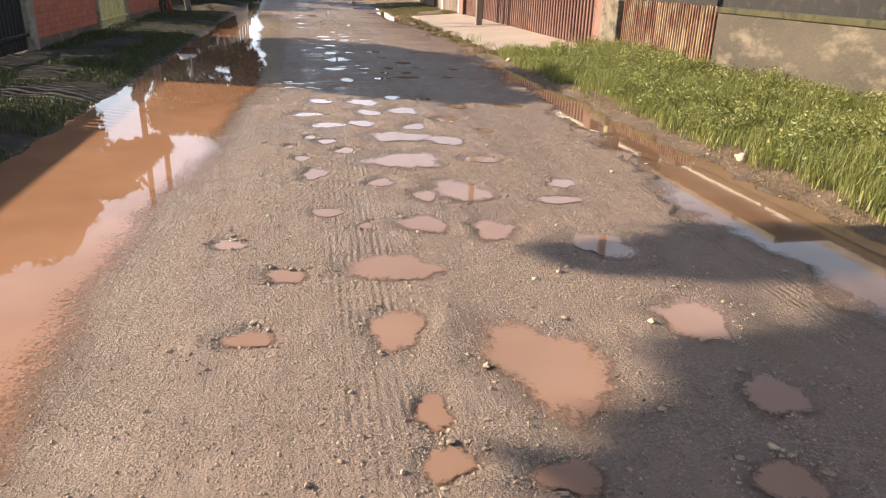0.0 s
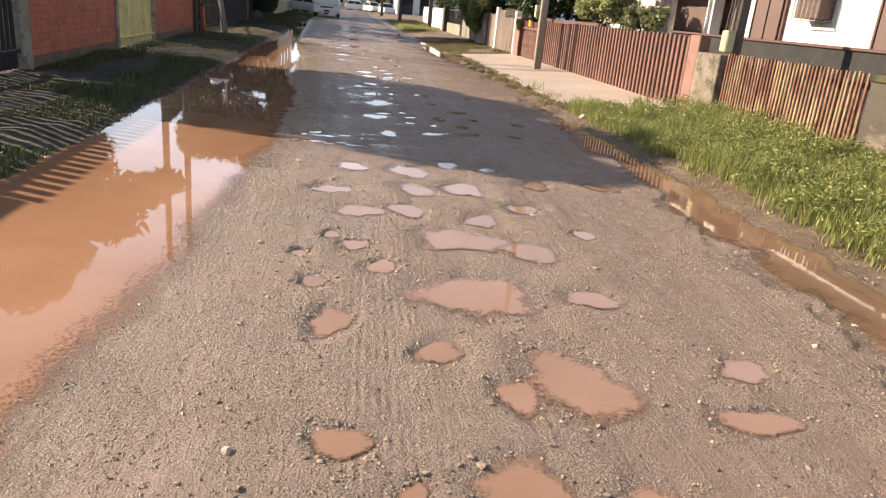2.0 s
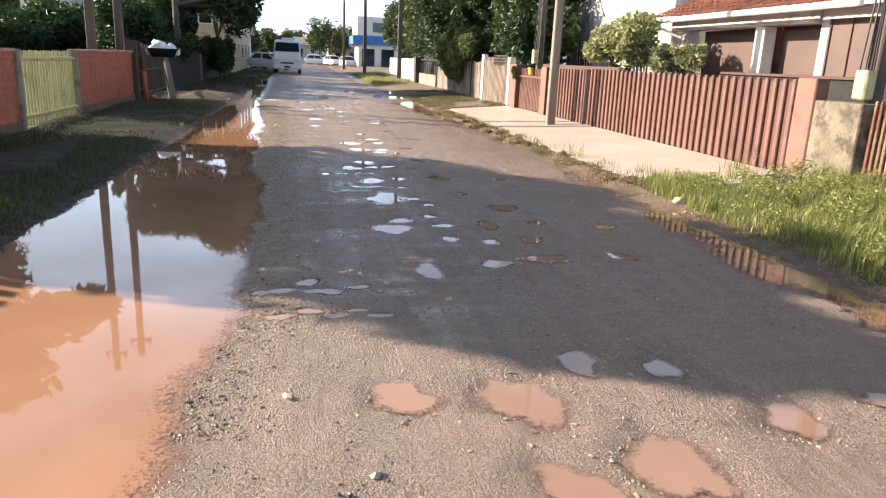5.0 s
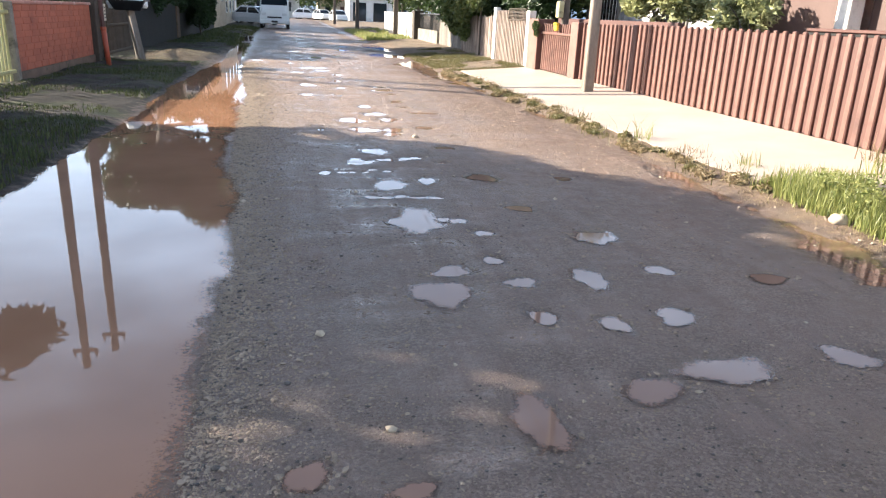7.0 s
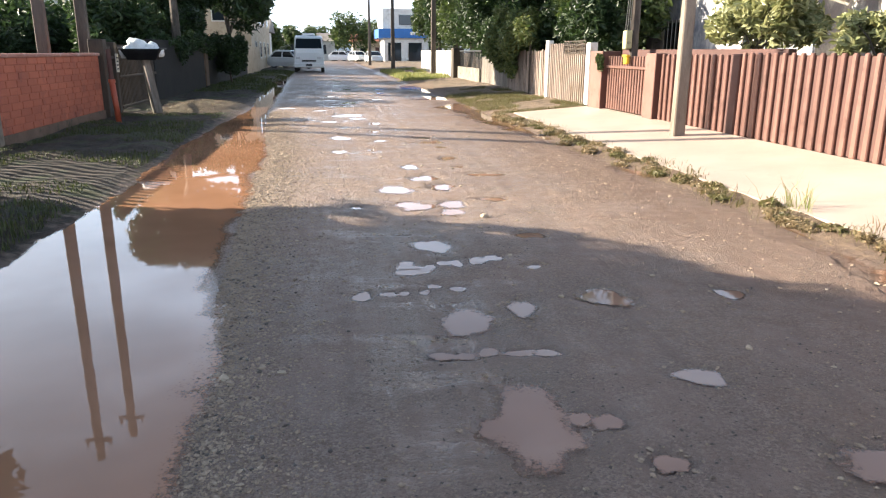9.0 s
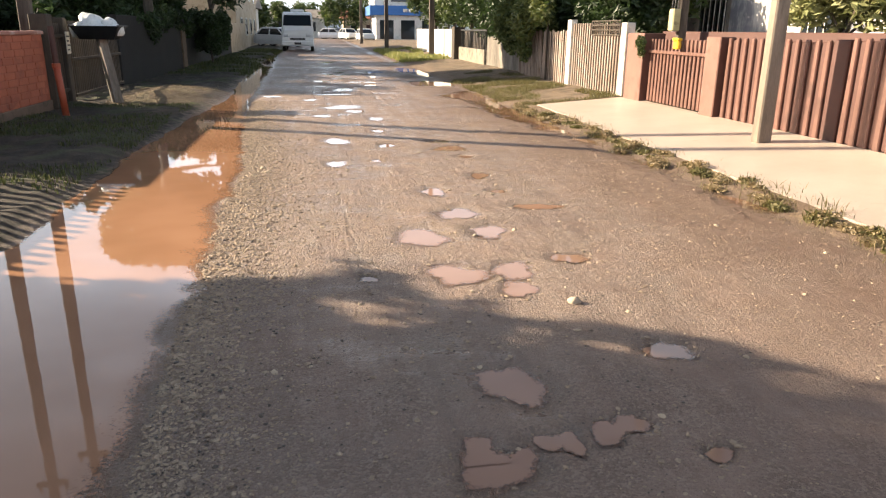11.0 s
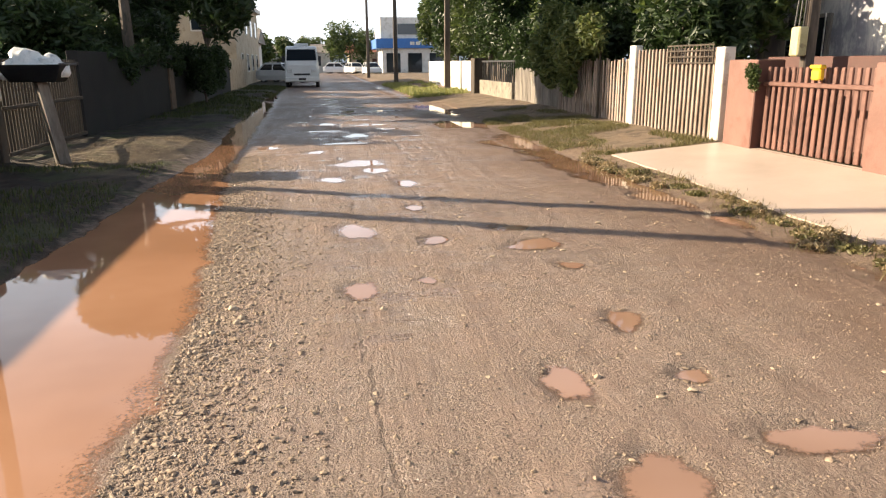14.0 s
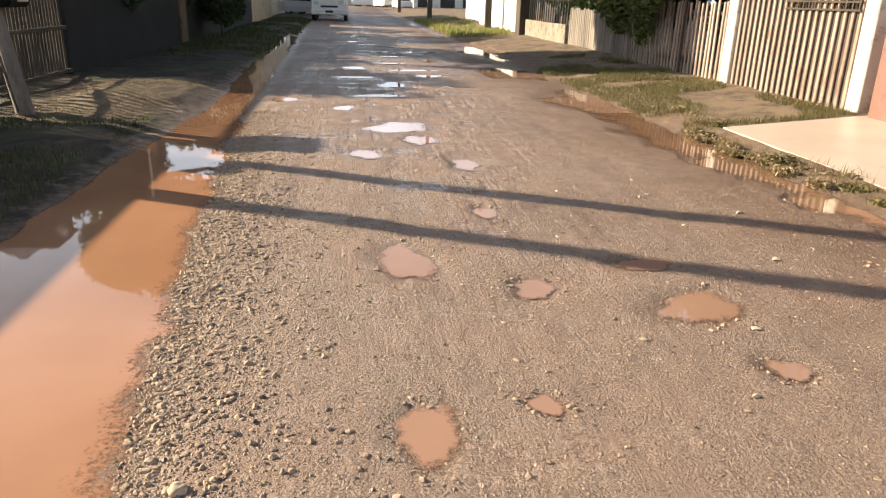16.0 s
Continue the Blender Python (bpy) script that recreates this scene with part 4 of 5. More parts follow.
boxpart("wall_body", -0.2, 0.0, 0.1, 9.0, -0.1, 1.7, BEIGE_WALL, bw)

b = thing("rubbish_stand", "raised black rubbish basket on a leaning wooden post", "bin", (-3.64, 29.33, 0))
part("pole", tube(bmesh.new(), (0, 0, -0.1), (-0.2, 0.02, 1.3), 0.115, 0.1, 4), GREY_BOARD, b, "leaning grey square wooden post")
bm = bmesh.new()
outer = [bm.verts.new(((-0.2 + sx * w), sy * d, z)) for w, d, z in ((0.3, 0.22, 1.22), (0.42, 0.33, 1.46)) for sx, sy in ((-1, -1), (1, -1), (1, 1), (-1, 1))]
for f in ((0, 3, 2, 1), (0, 1, 5, 4), (1, 2, 6, 5), (2, 3, 7, 6), (3, 0, 4, 7)):
    bm.faces.new([outer[i] for i in f])
bmesh.ops.solidify(bm, geom=bm.faces[:], thickness=0.02)
part("basket", bm, BLACK_METAL, b, "dull black metal tray")
for sx in (-0.62, 0.22):
    boxpart("rim", sx - 0.02, sx + 0.02, -0.34, 0.34, 1.44, 1.48, BLACK_METAL, b)


sg = thing("notice_plate", "small white notice plate on the dark gate post", "sign", (WX + 0.07, 29.4, 1.15))
boxpart("plate", -0.015, 0.0, -0.1, 0.1, -0.2, 0.2, WHITE_POST, sg, "", 0.004)
for k in range(4):
    boxpart("text_bar", 0.0, 0.004, -0.07, 0.07 - 0.02 * (k % 2), 0.1 - k * 0.08, 0.13 - k * 0.08, TRIM_BLACK, sg, "dark illegible line", 0.0)


def bag(x, y, z, r, seed, label):
    bm = bmesh.new()
    bmesh.ops.create_icosphere(bm, subdivisions=3, radius=1.0)
    for v in bm.verts:
        k = noise.noise(v.co * 1.7 + Vector((seed, 0, 0))) * 0.35 + noise.noise(v.co * 4 + Vector((0, seed, 0))) * 0.14
        v.co *= 1 + k
        v.co = Vector((v.co.x * r * 1.25, v.co.y * r, max(v.co.z, -0.6) * r * 1.05))
        if v.co.z > r * 0.4:
            v.co.x *= 0.7
    ob = part("rubbish_bag", bm, BAG_WHITE, None, "", True)
    ob.location = (x, y, z)
    tagged(ob, label, "bag", "bags on the stand")


bag(-3.98, 29.33, 1.42, 0.27, 2.0, "knotted white plastic rubbish bag, full")
bag(-3.66, 29.35, 1.4, 0.19, 7.0, "smaller knotted white plastic rubbish bag")

# ---- trees, grass and stones ----
def leaf_cloud(name, blobs, count, size, material, parent, seed, droop=0.3, label="", gap=0.4):
    """Many small bent leaves scattered through uneven clumps: blobs of (x, y, z, rx, ry, rz)."""
    r = np.random.default_rng(seed)
    sizes = np.array([b[3] * b[4] * b[5] for b in blobs]) ** 0.67
    pick = r.choice(len(blobs), count, p=sizes / sizes.sum())
    B = np.array(blobs)[pick]
    d = r.normal(size=(count, 3))
    d /= np.linalg.norm(d, axis=1)[:, None]
    rad = r.random(count) ** 0.45
    # sub-clumps leave gaps
    c = B[:, :3] + d * rad[:, None] * B[:, 3:]
    keep = vnoise(c[:, 0] + c[:, 2] * 0.7, c[:, 1] - c[:, 2] * 0.5, 2.2, seed % 13) + 0.25 * (1 - rad) > gap
    c = c[keep]
    n = len(c)
    ax = r.normal(size=(n, 3)) * (1, 1, 0.6) - (0, 0, droop)
    ax /= np.linalg.norm(ax, axis=1)[:, None]
    up = r.normal(size=(n, 3))
    side = np.cross(ax, up)
    side /= np.linalg.norm(side, axis=1)[:, None]
    s = size * (0.6 + 0.8 * r.random(n))[:, None]
    nrm = np.cross(ax, side)
    verts = np.stack([c - ax * s, c + side * s * 0.38 + nrm * s * 0.12, c + ax * s, c - side * s * 0.38 + nrm * s * 0.12], 1).reshape(-1, 3)
    faces = np.arange(4 * n).reshape(-1, 4)
    tri = np.concatenate([faces[:, [0, 1, 2]], faces[:, [0, 2, 3]]], 0)
    ob = mesh_object(name, verts, tri, material)
    return under(ob, parent, label)


def tree(x, y, h, blobs, count, leaf, material, label, seed, trunk=0.14, category="tree", limbs=6, name="tree", gap=0.4):
    base = float(ground_height([x], [y])[0])
    t = thing(name, label, category, (x, y, base))
    r = random.Random(seed)
    bm = bmesh.new()
    fork = h * 0.45
    bend = Vector((r.uniform(-0.15, 0.15), r.uniform(-0.15, 0.15), fork * 0.5))
    tube(bm, (0, 0, -0.1), bend, trunk, trunk * 0.8)
    tube(bm, bend, (bend.x * 1.4, bend.y * 1.4, fork), trunk * 0.8, trunk * 0.62)
    part("trunk", bm, BARK, t)
    for k in range(limbs):
        b = blobs[k % len(blobs)]
        end = Vector((b[0] + r.uniform(-0.4, 0.4) * b[3], b[1] + r.uniform(-0.4, 0.4) * b[4], b[2] + r.uniform(-0.2, 0.4) * b[5]))
        mid = Vector((bend.x * 1.4, bend.y * 1.4, fork * r.uniform(0.75, 1.0))).lerp(end, 0.5) + Vector((0, 0, 0.15))
        bm = bmesh.new()
        tube(bm, (bend.x * 1.4, bend.y * 1.4, fork * 0.9), mid, trunk * 0.5, trunk * 0.3, 6)
        tube(bm, mid, end, trunk * 0.3, trunk * 0.08, 6)
        part("limb", bm, BARK, t)
    leaf_cloud("crown", blobs, count, leaf, material, t, seed, gap=gap)
    return t


def crown(r, cz, rx, ry, rz, n, seed):
    g = random.Random(seed)
    out = [(0, 0, cz, rx * 0.7, ry * 0.7, rz * 0.75)]
    for _ in range(n):
        a, e = g.uniform(0, 6.283), g.uniform(-0.6, 0.9)
        out.append((math.cos(a) * rx * 0.62, math.sin(a) * ry * 0.62, cz + e * rz * 0.62, rx * g.uniform(0.28, 0.45), ry * g.uniform(0.28, 0.45), rz * g.uniform(0.3, 0.45)))
    return out


# the trees whose shade falls over the road
OVERHANG = [(2.6, -0.6, 2.5, 0.8, 0.9, 0.45), (1.5, 0.0, 3.35, 0.9, 1.1, 0.5), (0.4, 0.3, 4.1, 0.9, 1.1, 0.5), (-0.8, 0.8, 4.7, 1.0, 1.1, 0.5), (1.9, -1.3, 2.9, 0.7, 0.7, 0.4)]
tree(-6.4, 16.6, 4.6, crown(1, 2.95, 1.9, 2.4, 1.9, 16, 3) + OVERHANG, 24000, 0.14, LEAF_MID, "leafy garden tree behind the slatted gate", 31, gap=0.3)
SPRAY = [(3.2, -1.2, 2.45, 0.5, 0.55, 0.3), (2.6, -0.9, 2.75, 0.7, 0.7, 0.4), (1.8, -1.2, 3.3, 0.7, 0.7, 0.45)]
FINGERS = [(0.1, 1.95, 2.75, 0.3, 0.3, 0.2), (0.5, 2.35, 2.86, 0.06, 0.42, 0.04), (0.2, 2.3, 2.95, 0.32, 0.1, 0.05), (-0.3, 2.1, 2.6, 0.45, 0.1, 0.05), (0.75, 2.0, 2.8, 0.12, 0.4, 0.06), (0.95, 1.6, 2.85, 0.2, 0.4, 0.1)]
tree(-6.5, 19.6, 4.8, crown(1, 2.72, 1.9, 2.0, 1.72, 16, 5) + SPRAY + FINGERS, 25000, 0.12, LEAF_MID, "leafy garden tree behind the red wall", 32, gap=0.27)
SPARSE = [(0.2, 3.75, 4.0, 0.8, 0.3, 0.25), (1.0, 3.9, 4.1, 0.8, 0.4, 0.3), (-0.75, 3.05, 4.0, 0.5, 0.5, 0.3), (-0.3, 3.1, 4.0, 0.5, 0.5, 0.3), (0.0, 5.1, 4.0, 0.8, 0.26, 0.2), (1.0, 5.25, 4.0, 0.9, 0.3, 0.25), (0.05, 3.4, 4.0, 0.6, 0.45, 0.3), (0.7, 3.2, 4.1, 0.7, 0.55, 0.3), (1.2, 3.8, 4.15, 0.6, 0.4, 0.3), (-0.3, 2.75, 4.0, 0.65, 0.45, 0.3), (0.4, 2.4, 4.0, 0.7, 0.6, 0.35), (0.9, 2.0, 4.0, 0.8, 0.7, 0.35), (0.3, 1.2, 4.3, 0.7, 0.8, 0.4)]
tree(-6.2, 3.5, 7.6, SPARSE, 20000, 0.13, LEAF_MID, "spreading garden tree behind the dark wall", 33, gap=0.28)
# dark garden mass beyond the red wall
for k, (x, y, s) in enumerate(((-7.8, 45.0, 1.35), (-6.6, 50.5, 1.1), (-8.5, 58.0, 1.2))):
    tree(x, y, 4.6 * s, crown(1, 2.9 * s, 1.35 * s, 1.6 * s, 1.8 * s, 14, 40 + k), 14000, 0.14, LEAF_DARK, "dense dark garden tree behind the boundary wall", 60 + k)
for k, (x, y, s) in enumerate(((-6.2, 37.2, 0.95), (-12.5, 22.0, 0.9), (-12.4, 33.0, 0.9))):
    tree(x, y, 2.4 * s, crown(1, 1.5 * s, 0.9 * s, 1.5 * s, 1.0 * s, 8, 50 + k), 3500, 0.09, LEAF_DARK, "dark garden shrub behind the boundary wall", 160 + k, 0.05, "shrub", name="shrub")
for k, (x, y, s) in enumerate(((-15.0, 20.0, 1.0), (-15.5, 25.5, 1.1), (-16.0, 31.0, 1.1), (-15.5, 37.0, 1.15), (-16.5, 43.0, 1.3), (-15.0, 14.5, 1.0))):
    tree(x, y, 4.6 * s, crown(1, 2.5 * s, 1.9 * s, 3.2 * s, 2.3 * s, 12, 60 + k), 7000, 0.18, LEAF_DARK, "dense dark tree at the back of the garden", 170 + k)
LOW = [(2.7, 0.0, 3.5, 0.9, 1.5, 1.1), (2.3, 2.0, 3.1, 0.9, 1.2, 1.1), (3.1, 1.0, 4.4, 0.8, 1.3, 0.9), (2.9, -1.0, 5.2, 0.8, 1.2, 0.9)]
OVER = LOW + [(x + 0.7, y + 2.3, z, a, b, c) for x, y, z, a, b, c in crown(1, 5.6, 4.0, 3.0, 2.5, 22, 55)]
tree(-5.1, 40.0, 8.0, OVER, 44000, 0.15, LEAF_DARK, "broad dark tree reaching over the road edge", 65, 0.2, limbs=9, gap=0.25)
for k, (x, y) in enumerate(((-6.2, 36.4), (-6.4, 40.5), (-6.2, 44.5), (-6.4, 48.8))):
    tree(x, y, 3.4, crown(1, 1.9, 1.3, 2.3, 1.7, 14, 260 + k), 9000, 0.11, LEAF_DARK, "dark overgrown shrub tree behind the dark wall", 280 + k, 0.07, gap=0.32)
for k, y in enumerate((21.0, 25.0, 29.0, 33.0, 37.0)):
    tree(-9.6, y, 2.4, crown(1, 1.35, 1.0, 2.4, 1.25, 12, 290 + k), 6500, 0.1, LEAF_DARK, "dark garden hedge behind the street wall", 300 + k, 0.06, "hedge", name="hedge", gap=0.3)
ivy = [(-4.55 + 0.1 * math.sin(y * 2.1), y, 1.6 + 0.2 * math.sin(y * 1.3), 0.28, 0.35, 0.3 + 0.15 * math.sin(y * 3.1)) for y in np.arange(35.5, 57, 0.4)]
tagged(leaf_cloud("creeper", ivy, 14000, 0.07, LEAF_DARK, None, 331, 0.5, gap=0.3), "dark creeper hanging over the dark wall", "creeper", kind="stuff")
for k, (x, y, s) in enumerate(((-9.5, 38.0, 0.95), (-10.0, 43.0, 1.0), (-9.6, 48.0, 1.0), (-10.5, 53.5, 1.0), (-12.0, 36.0, 1.0))):
    tree(x, y, 3.6 * s, crown(1, 1.9 * s, 1.6 * s, 2.9 * s, 1.8 * s, 14, 160 + k), 8000, 0.14, LEAF_DARK, "dense dark hedge tree in the garden", 190 + k, 0.08)
tree(-3.95, 45.2, 2.3, crown(1, 1.15, 0.75, 1.7, 1.15, 12, 77), 9000, 0.07, LEAF_DARK, "tall dark shrub growing against the dark wall", 71, 0.05, "shrub", name="shrub", gap=0.28)
tree(-4.6, 52.0, 5.2, crown(1, 4.0, 1.6, 1.8, 1.2, 8, 79), 3500, 0.12, LEAF_DARK, "thin street tree beside the beige wall", 72)
# sunny side
for k, (x, y, s) in enumerate(((9.0, 33.5, 1.1), (8.2, 38.0, 1.15), (9.2, 43.0, 1.3), (8.0, 48.5, 1.1), (11.0, 38.0, 1.5))):
    tree(x, y, 4.8 * s, crown(1, 2.9 * s, 1.8 * s, 2.6 * s, 2.6 * s, 16, 80 + k), 17000, 0.13, LEAF_DARK if k % 2 else LEAF_MID, "dense green tree behind the pale fence", 90 + k)
for k, (x, y, s) in enumerate(((8.3, 53.5, 1.25), (8.6, 59.5, 1.35), (8.4, 66.0, 1.3), (10.5, 56.0, 1.6), (10.5, 48.0, 1.5))):
    tree(x, y, 4.8 * s, crown(1, 2.9 * s, 1.7 * s, 2.4 * s, 2.5 * s, 16, 480 + k), 12000, 0.15, LEAF_DARK if k % 2 else LEAF_MID, "tall leafy tree behind the white wall", 490 + k, gap=0.34)
for k, (x, y) in enumerate(((7.7, 32.4), (7.9, 35.6), (7.7, 38.8), (8.0, 42.0), (7.8, 45.4))):
    tree(x, y, 3.0, crown(1, 1.7, 0.95, 1.9, 1.55, 14, 460 + k), 9000, 0.1, LEAF_DARK, "dense dark shrub filling the yard behind the fence", 470 + k, 0.06, "shrub", name="shrub", gap=0.3)
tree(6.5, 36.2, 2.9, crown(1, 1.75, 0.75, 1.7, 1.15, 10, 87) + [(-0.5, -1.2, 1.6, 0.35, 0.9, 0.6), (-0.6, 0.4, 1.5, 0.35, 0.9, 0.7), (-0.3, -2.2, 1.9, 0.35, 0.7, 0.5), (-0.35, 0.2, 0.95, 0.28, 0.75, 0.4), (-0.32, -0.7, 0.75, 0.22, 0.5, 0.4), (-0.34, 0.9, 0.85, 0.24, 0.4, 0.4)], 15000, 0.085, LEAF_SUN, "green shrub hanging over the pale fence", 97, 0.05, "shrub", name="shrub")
tree(8.0, 24.3, 2.9, crown(1, 1.85, 0.8, 1.5, 0.85, 10, 88), 6000, 0.09, LEAF_PALE, "yellow-green shrub behind the brown fence", 98, 0.05, "shrub", name="shrub")
tree(8.2, 21.6, 2.2, crown(1, 1.5, 0.6, 0.9, 0.45, 7, 89), 2500, 0.08, LEAF_PALE, "yellow-green shrub behind the brown fence", 99, 0.04, "shrub", name="shrub")
for k, (x, y, s) in enumerate(((4.3, 124, 1.8), (-7, 100, 1.1), (-4, 128, 1.25), (9, 150, 1.8), (-9, 110, 1.6), (14, 92, 1.3), (-11, 78, 1.4), (-2, 160, 1.5), (4, 170, 1.6), (12, 62, 1.2), (13, 70, 1.3), (15, 80, 1.3), (-12, 88, 1.5), (-16, 100, 1.6), (18, 130, 1.7), (26, 110, 1.8), (-22, 90, 1.6), (-26, 115, 1.9), (30, 150, 2.0), (-15, 150, 1.8), (22, 60, 1.5), (-20, 66, 1.5))):
    tree(x, y, 4.6 * s, crown(1, 2.4 * s, 2.1 * s, 1.9 * s, 2.2 * s, 12, 120 + k), 4200, 0.27, LEAF_MID, "distant street tree against the pale sky", 130 + k)


def blades(name, spots, height, width, material, label, seed, lean=0.45):
    r = np.random.default_rng(seed)
    n = len(spots)
    base = np.column_stack([spots, ground_height(spots[:, 0], spots[:, 1]) - 0.01])
    a = r.uniform(0, 2 * np.pi, n)
    h = height * (0.45 + 0.8 * r.random(n)) * (0.55 + 0.9 * vnoise(spots[:, 0], spots[:, 1], 1.6, seed % 11))
    out = np.column_stack([np.cos(a), np.sin(a), np.zeros(n)]) * (h * lean * r.random(n))[:, None]
    side = np.column_stack([-np.sin(a), np.cos(a), np.zeros(n)]) * (width * (0.6 + 0.7 * r.random(n)))[:, None]
    up = np.zeros((n, 3))
    up[:, 2] = h
    v = np.stack([base - side, base + side, base + up * 0.55 + out * 0.35 + side * 0.75, base + up * 0.55 + out * 0.35 - side * 0.75, base + up * 0.95 + out], 1).reshape(-1, 3)
    f = np.arange(n)[:, None] * 5
    quads = (f + np.array([[0, 1, 2, 3]])).tolist()
    tris = (f + np.array([[3, 2, 4]])).tolist()
    ob = mesh_object(name, v, quads + tris, material)
    return tagged(ob, label, "grass", kind="stuff")


def scatter(n, x0, x1, y0, y1, seed, clump=0.0, scale=1.5):
    r = np.random.default_rng(seed)
    p = np.column_stack([r.uniform(x0, x1, n), r.uniform(y0, y1, n)])
    if clump:
        p = p[vnoise(p[:, 0], p[:, 1], scale, seed % 17) > clump]
    return p


blades("tall_grass", scatter(52000, 4.38, 6.38, 1.0, 14.4, 5, 0.24), 0.21, 0.0034, GRASS, "tall bright green grass and weeds on the verge", 11, 0.8)
blades("grass_edge", scatter(5000, 4.2, 4.6, 1.0, 15.0, 6, 0.45, 3.0), 0.13, 0.006, GRASS, "low grass fringe along the wet gutter", 12)
blades("grass_patch", scatter(7000, 4.25, 5.4, 13.6, 15.3, 7, 0.45, 2.0), 0.15, 0.004, GRASS, "weeds creeping over the end of the apron", 13)
blades("verge_grass", scatter(34000, 4.0, 6.3, 28.6, 38.5, 8, 0.42, 1.2), 0.08, 0.005, VERGE, "thin trampled grass on the verge", 14, 1.4)
blades("dry_straw", scatter(7500, 4.0, 4.6, 1.5, 15.5, 34, 0.35, 2.2), 0.04, 0.0035, DRY_WEED, "dry straw and pulled grass along the verge", 35, 4.0)
blades("dry_straw", scatter(5200, 3.85, 4.75, 15.0, 33.0, 28, 0.35, 2.2), 0.03, 0.0035, DRY_WEED, "dry straw and litter along the apron edge", 29, 5.0)
blades("dry_straw", scatter(5000, 4.2, 6.3, 28.7, 38.0, 30, 0.4, 1.7), 0.03, 0.004, DRY_WEED, "dry straw scattered over the trampled verge", 31, 5.0)
blades("dry_straw", scatter(4500, -3.9, -2.1, 28.9, 33.0, 32, 0.3, 1.7), 0.03, 0.004, DRY_WEED, "straw strewn over the sandy heap", 33, 5.0)
blades("far_grass", scatter(9000, 4.0, 6.4, 48, 66, 9, 0.42, 0.6), 0.19, 0.013, GRASS, "bright grass tufts along the far verge", 15)
blades("shady_grass", scatter(34000, -4.4, -2.15, 2, 19.0, 10, 0.4, 1.2), 0.08, 0.006, GRASS_DARK, "thin grass on the shady verge, coloured dark for shade", 16)
blades("shady_grass", scatter(13000, -4.4, -2.15, 19, 29, 20, 0.45, 1.1), 0.06, 0.006, GRASS_DARK, "thin grass on the shady verge, coloured dark for shade", 22)
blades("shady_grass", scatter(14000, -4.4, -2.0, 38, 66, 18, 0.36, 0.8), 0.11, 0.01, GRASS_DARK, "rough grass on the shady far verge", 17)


wb = []
wg = np.random.default_rng(91)
for _ in range(420):
    x, y = wg.uniform(4.4, 6.35), wg.uniform(1.5, 14.8)
    wb.append((x, y, float(verge_top(y)) * (x - 4.3) / 2.1 + wg.uniform(0.1, 0.2), 0.15, 0.18, 0.12))
tagged(leaf_cloud("broadleaf_weeds", wb, 70000, 0.021, GRASS, None, 92, -0.2), "leafy green weeds among the tall grass", "weeds", kind="stuff")


def weed_strip():
    """Pulled-up weeds lying along the kerb of the apron."""
    g = np.random.default_rng(21)
    blobs = []
    for y in np.arange(15.2, 30.5, 0.16):
        blobs.append((4.24 + g.normal() * 0.13 + 0.1 * math.sin(y * 1.3) + (0.3 if y > 28.6 else 0), y, 0.025, 0.09 + 0.11 * g.random() ** 2, 0.16, 0.025 + 0.085 * g.random() ** 2.5))
    ob = leaf_cloud("weed_heap", blobs, 26000, 0.026, DRY_WEED, None, 23, 0.0)
    tagged(ob, "wilting pulled weeds heaped along the apron edge", "weeds", kind="stuff")
    ob = leaf_cloud("green_weeds", blobs[::3], 9000, 0.03, VERGE, None, 24, -0.3)
    tagged(ob, "green weeds growing along the apron edge", "weeds", kind="stuff")
    spots = np.concatenate([np.column_stack([g.normal(b[0], 0.1, 26), g.normal(b[1], 0.1, 26)]) for b in blobs])
    blades("weed_sprouts", spots, 0.09, 0.004, VERGE, "wiry sprouts among the pulled weeds", 25, 1.6)


weed_strip()
for wx, wy, seed in ((4.75, 16.1, 1), (4.6, 16.9, 2), (4.45, 17.9, 3), (6.1, 15.8, 4), (5.6, 15.2, 5)):
    g = np.random.default_rng(seed)
    ob = blades("weed_clump", np.column_stack([g.normal(wx, 0.08, 40), g.normal(wy, 0.1, 40)]), 0.26, 0.005, GRASS if seed % 2 else DRY_WEED, "tall grassy weed growing at the apron edge", 40 + seed, 0.8)
    tagged(ob, category="weed")

ICO = bmesh.new()
bmesh.ops.create_icosphere(ICO, subdivisions=1, radius=1.0)
ICO_V = np.array([v.co[:] for v in ICO.verts])
ICO_F = np.array([[v.index for v in f.verts] for f in ICO.faces])
ICO.free()


OCT_V = np.array([(1, 0, 0), (-1, 0, 0), (0, 1, 0), (0, -1, 0), (0, 0, 1), (0, 0, -1)], float)
OCT_F = np.array([(0, 2, 4), (2, 1, 4), (1, 3, 4), (3, 0, 4), (2, 0, 5), (1, 2, 5), (3, 1, 5), (0, 3, 5)])


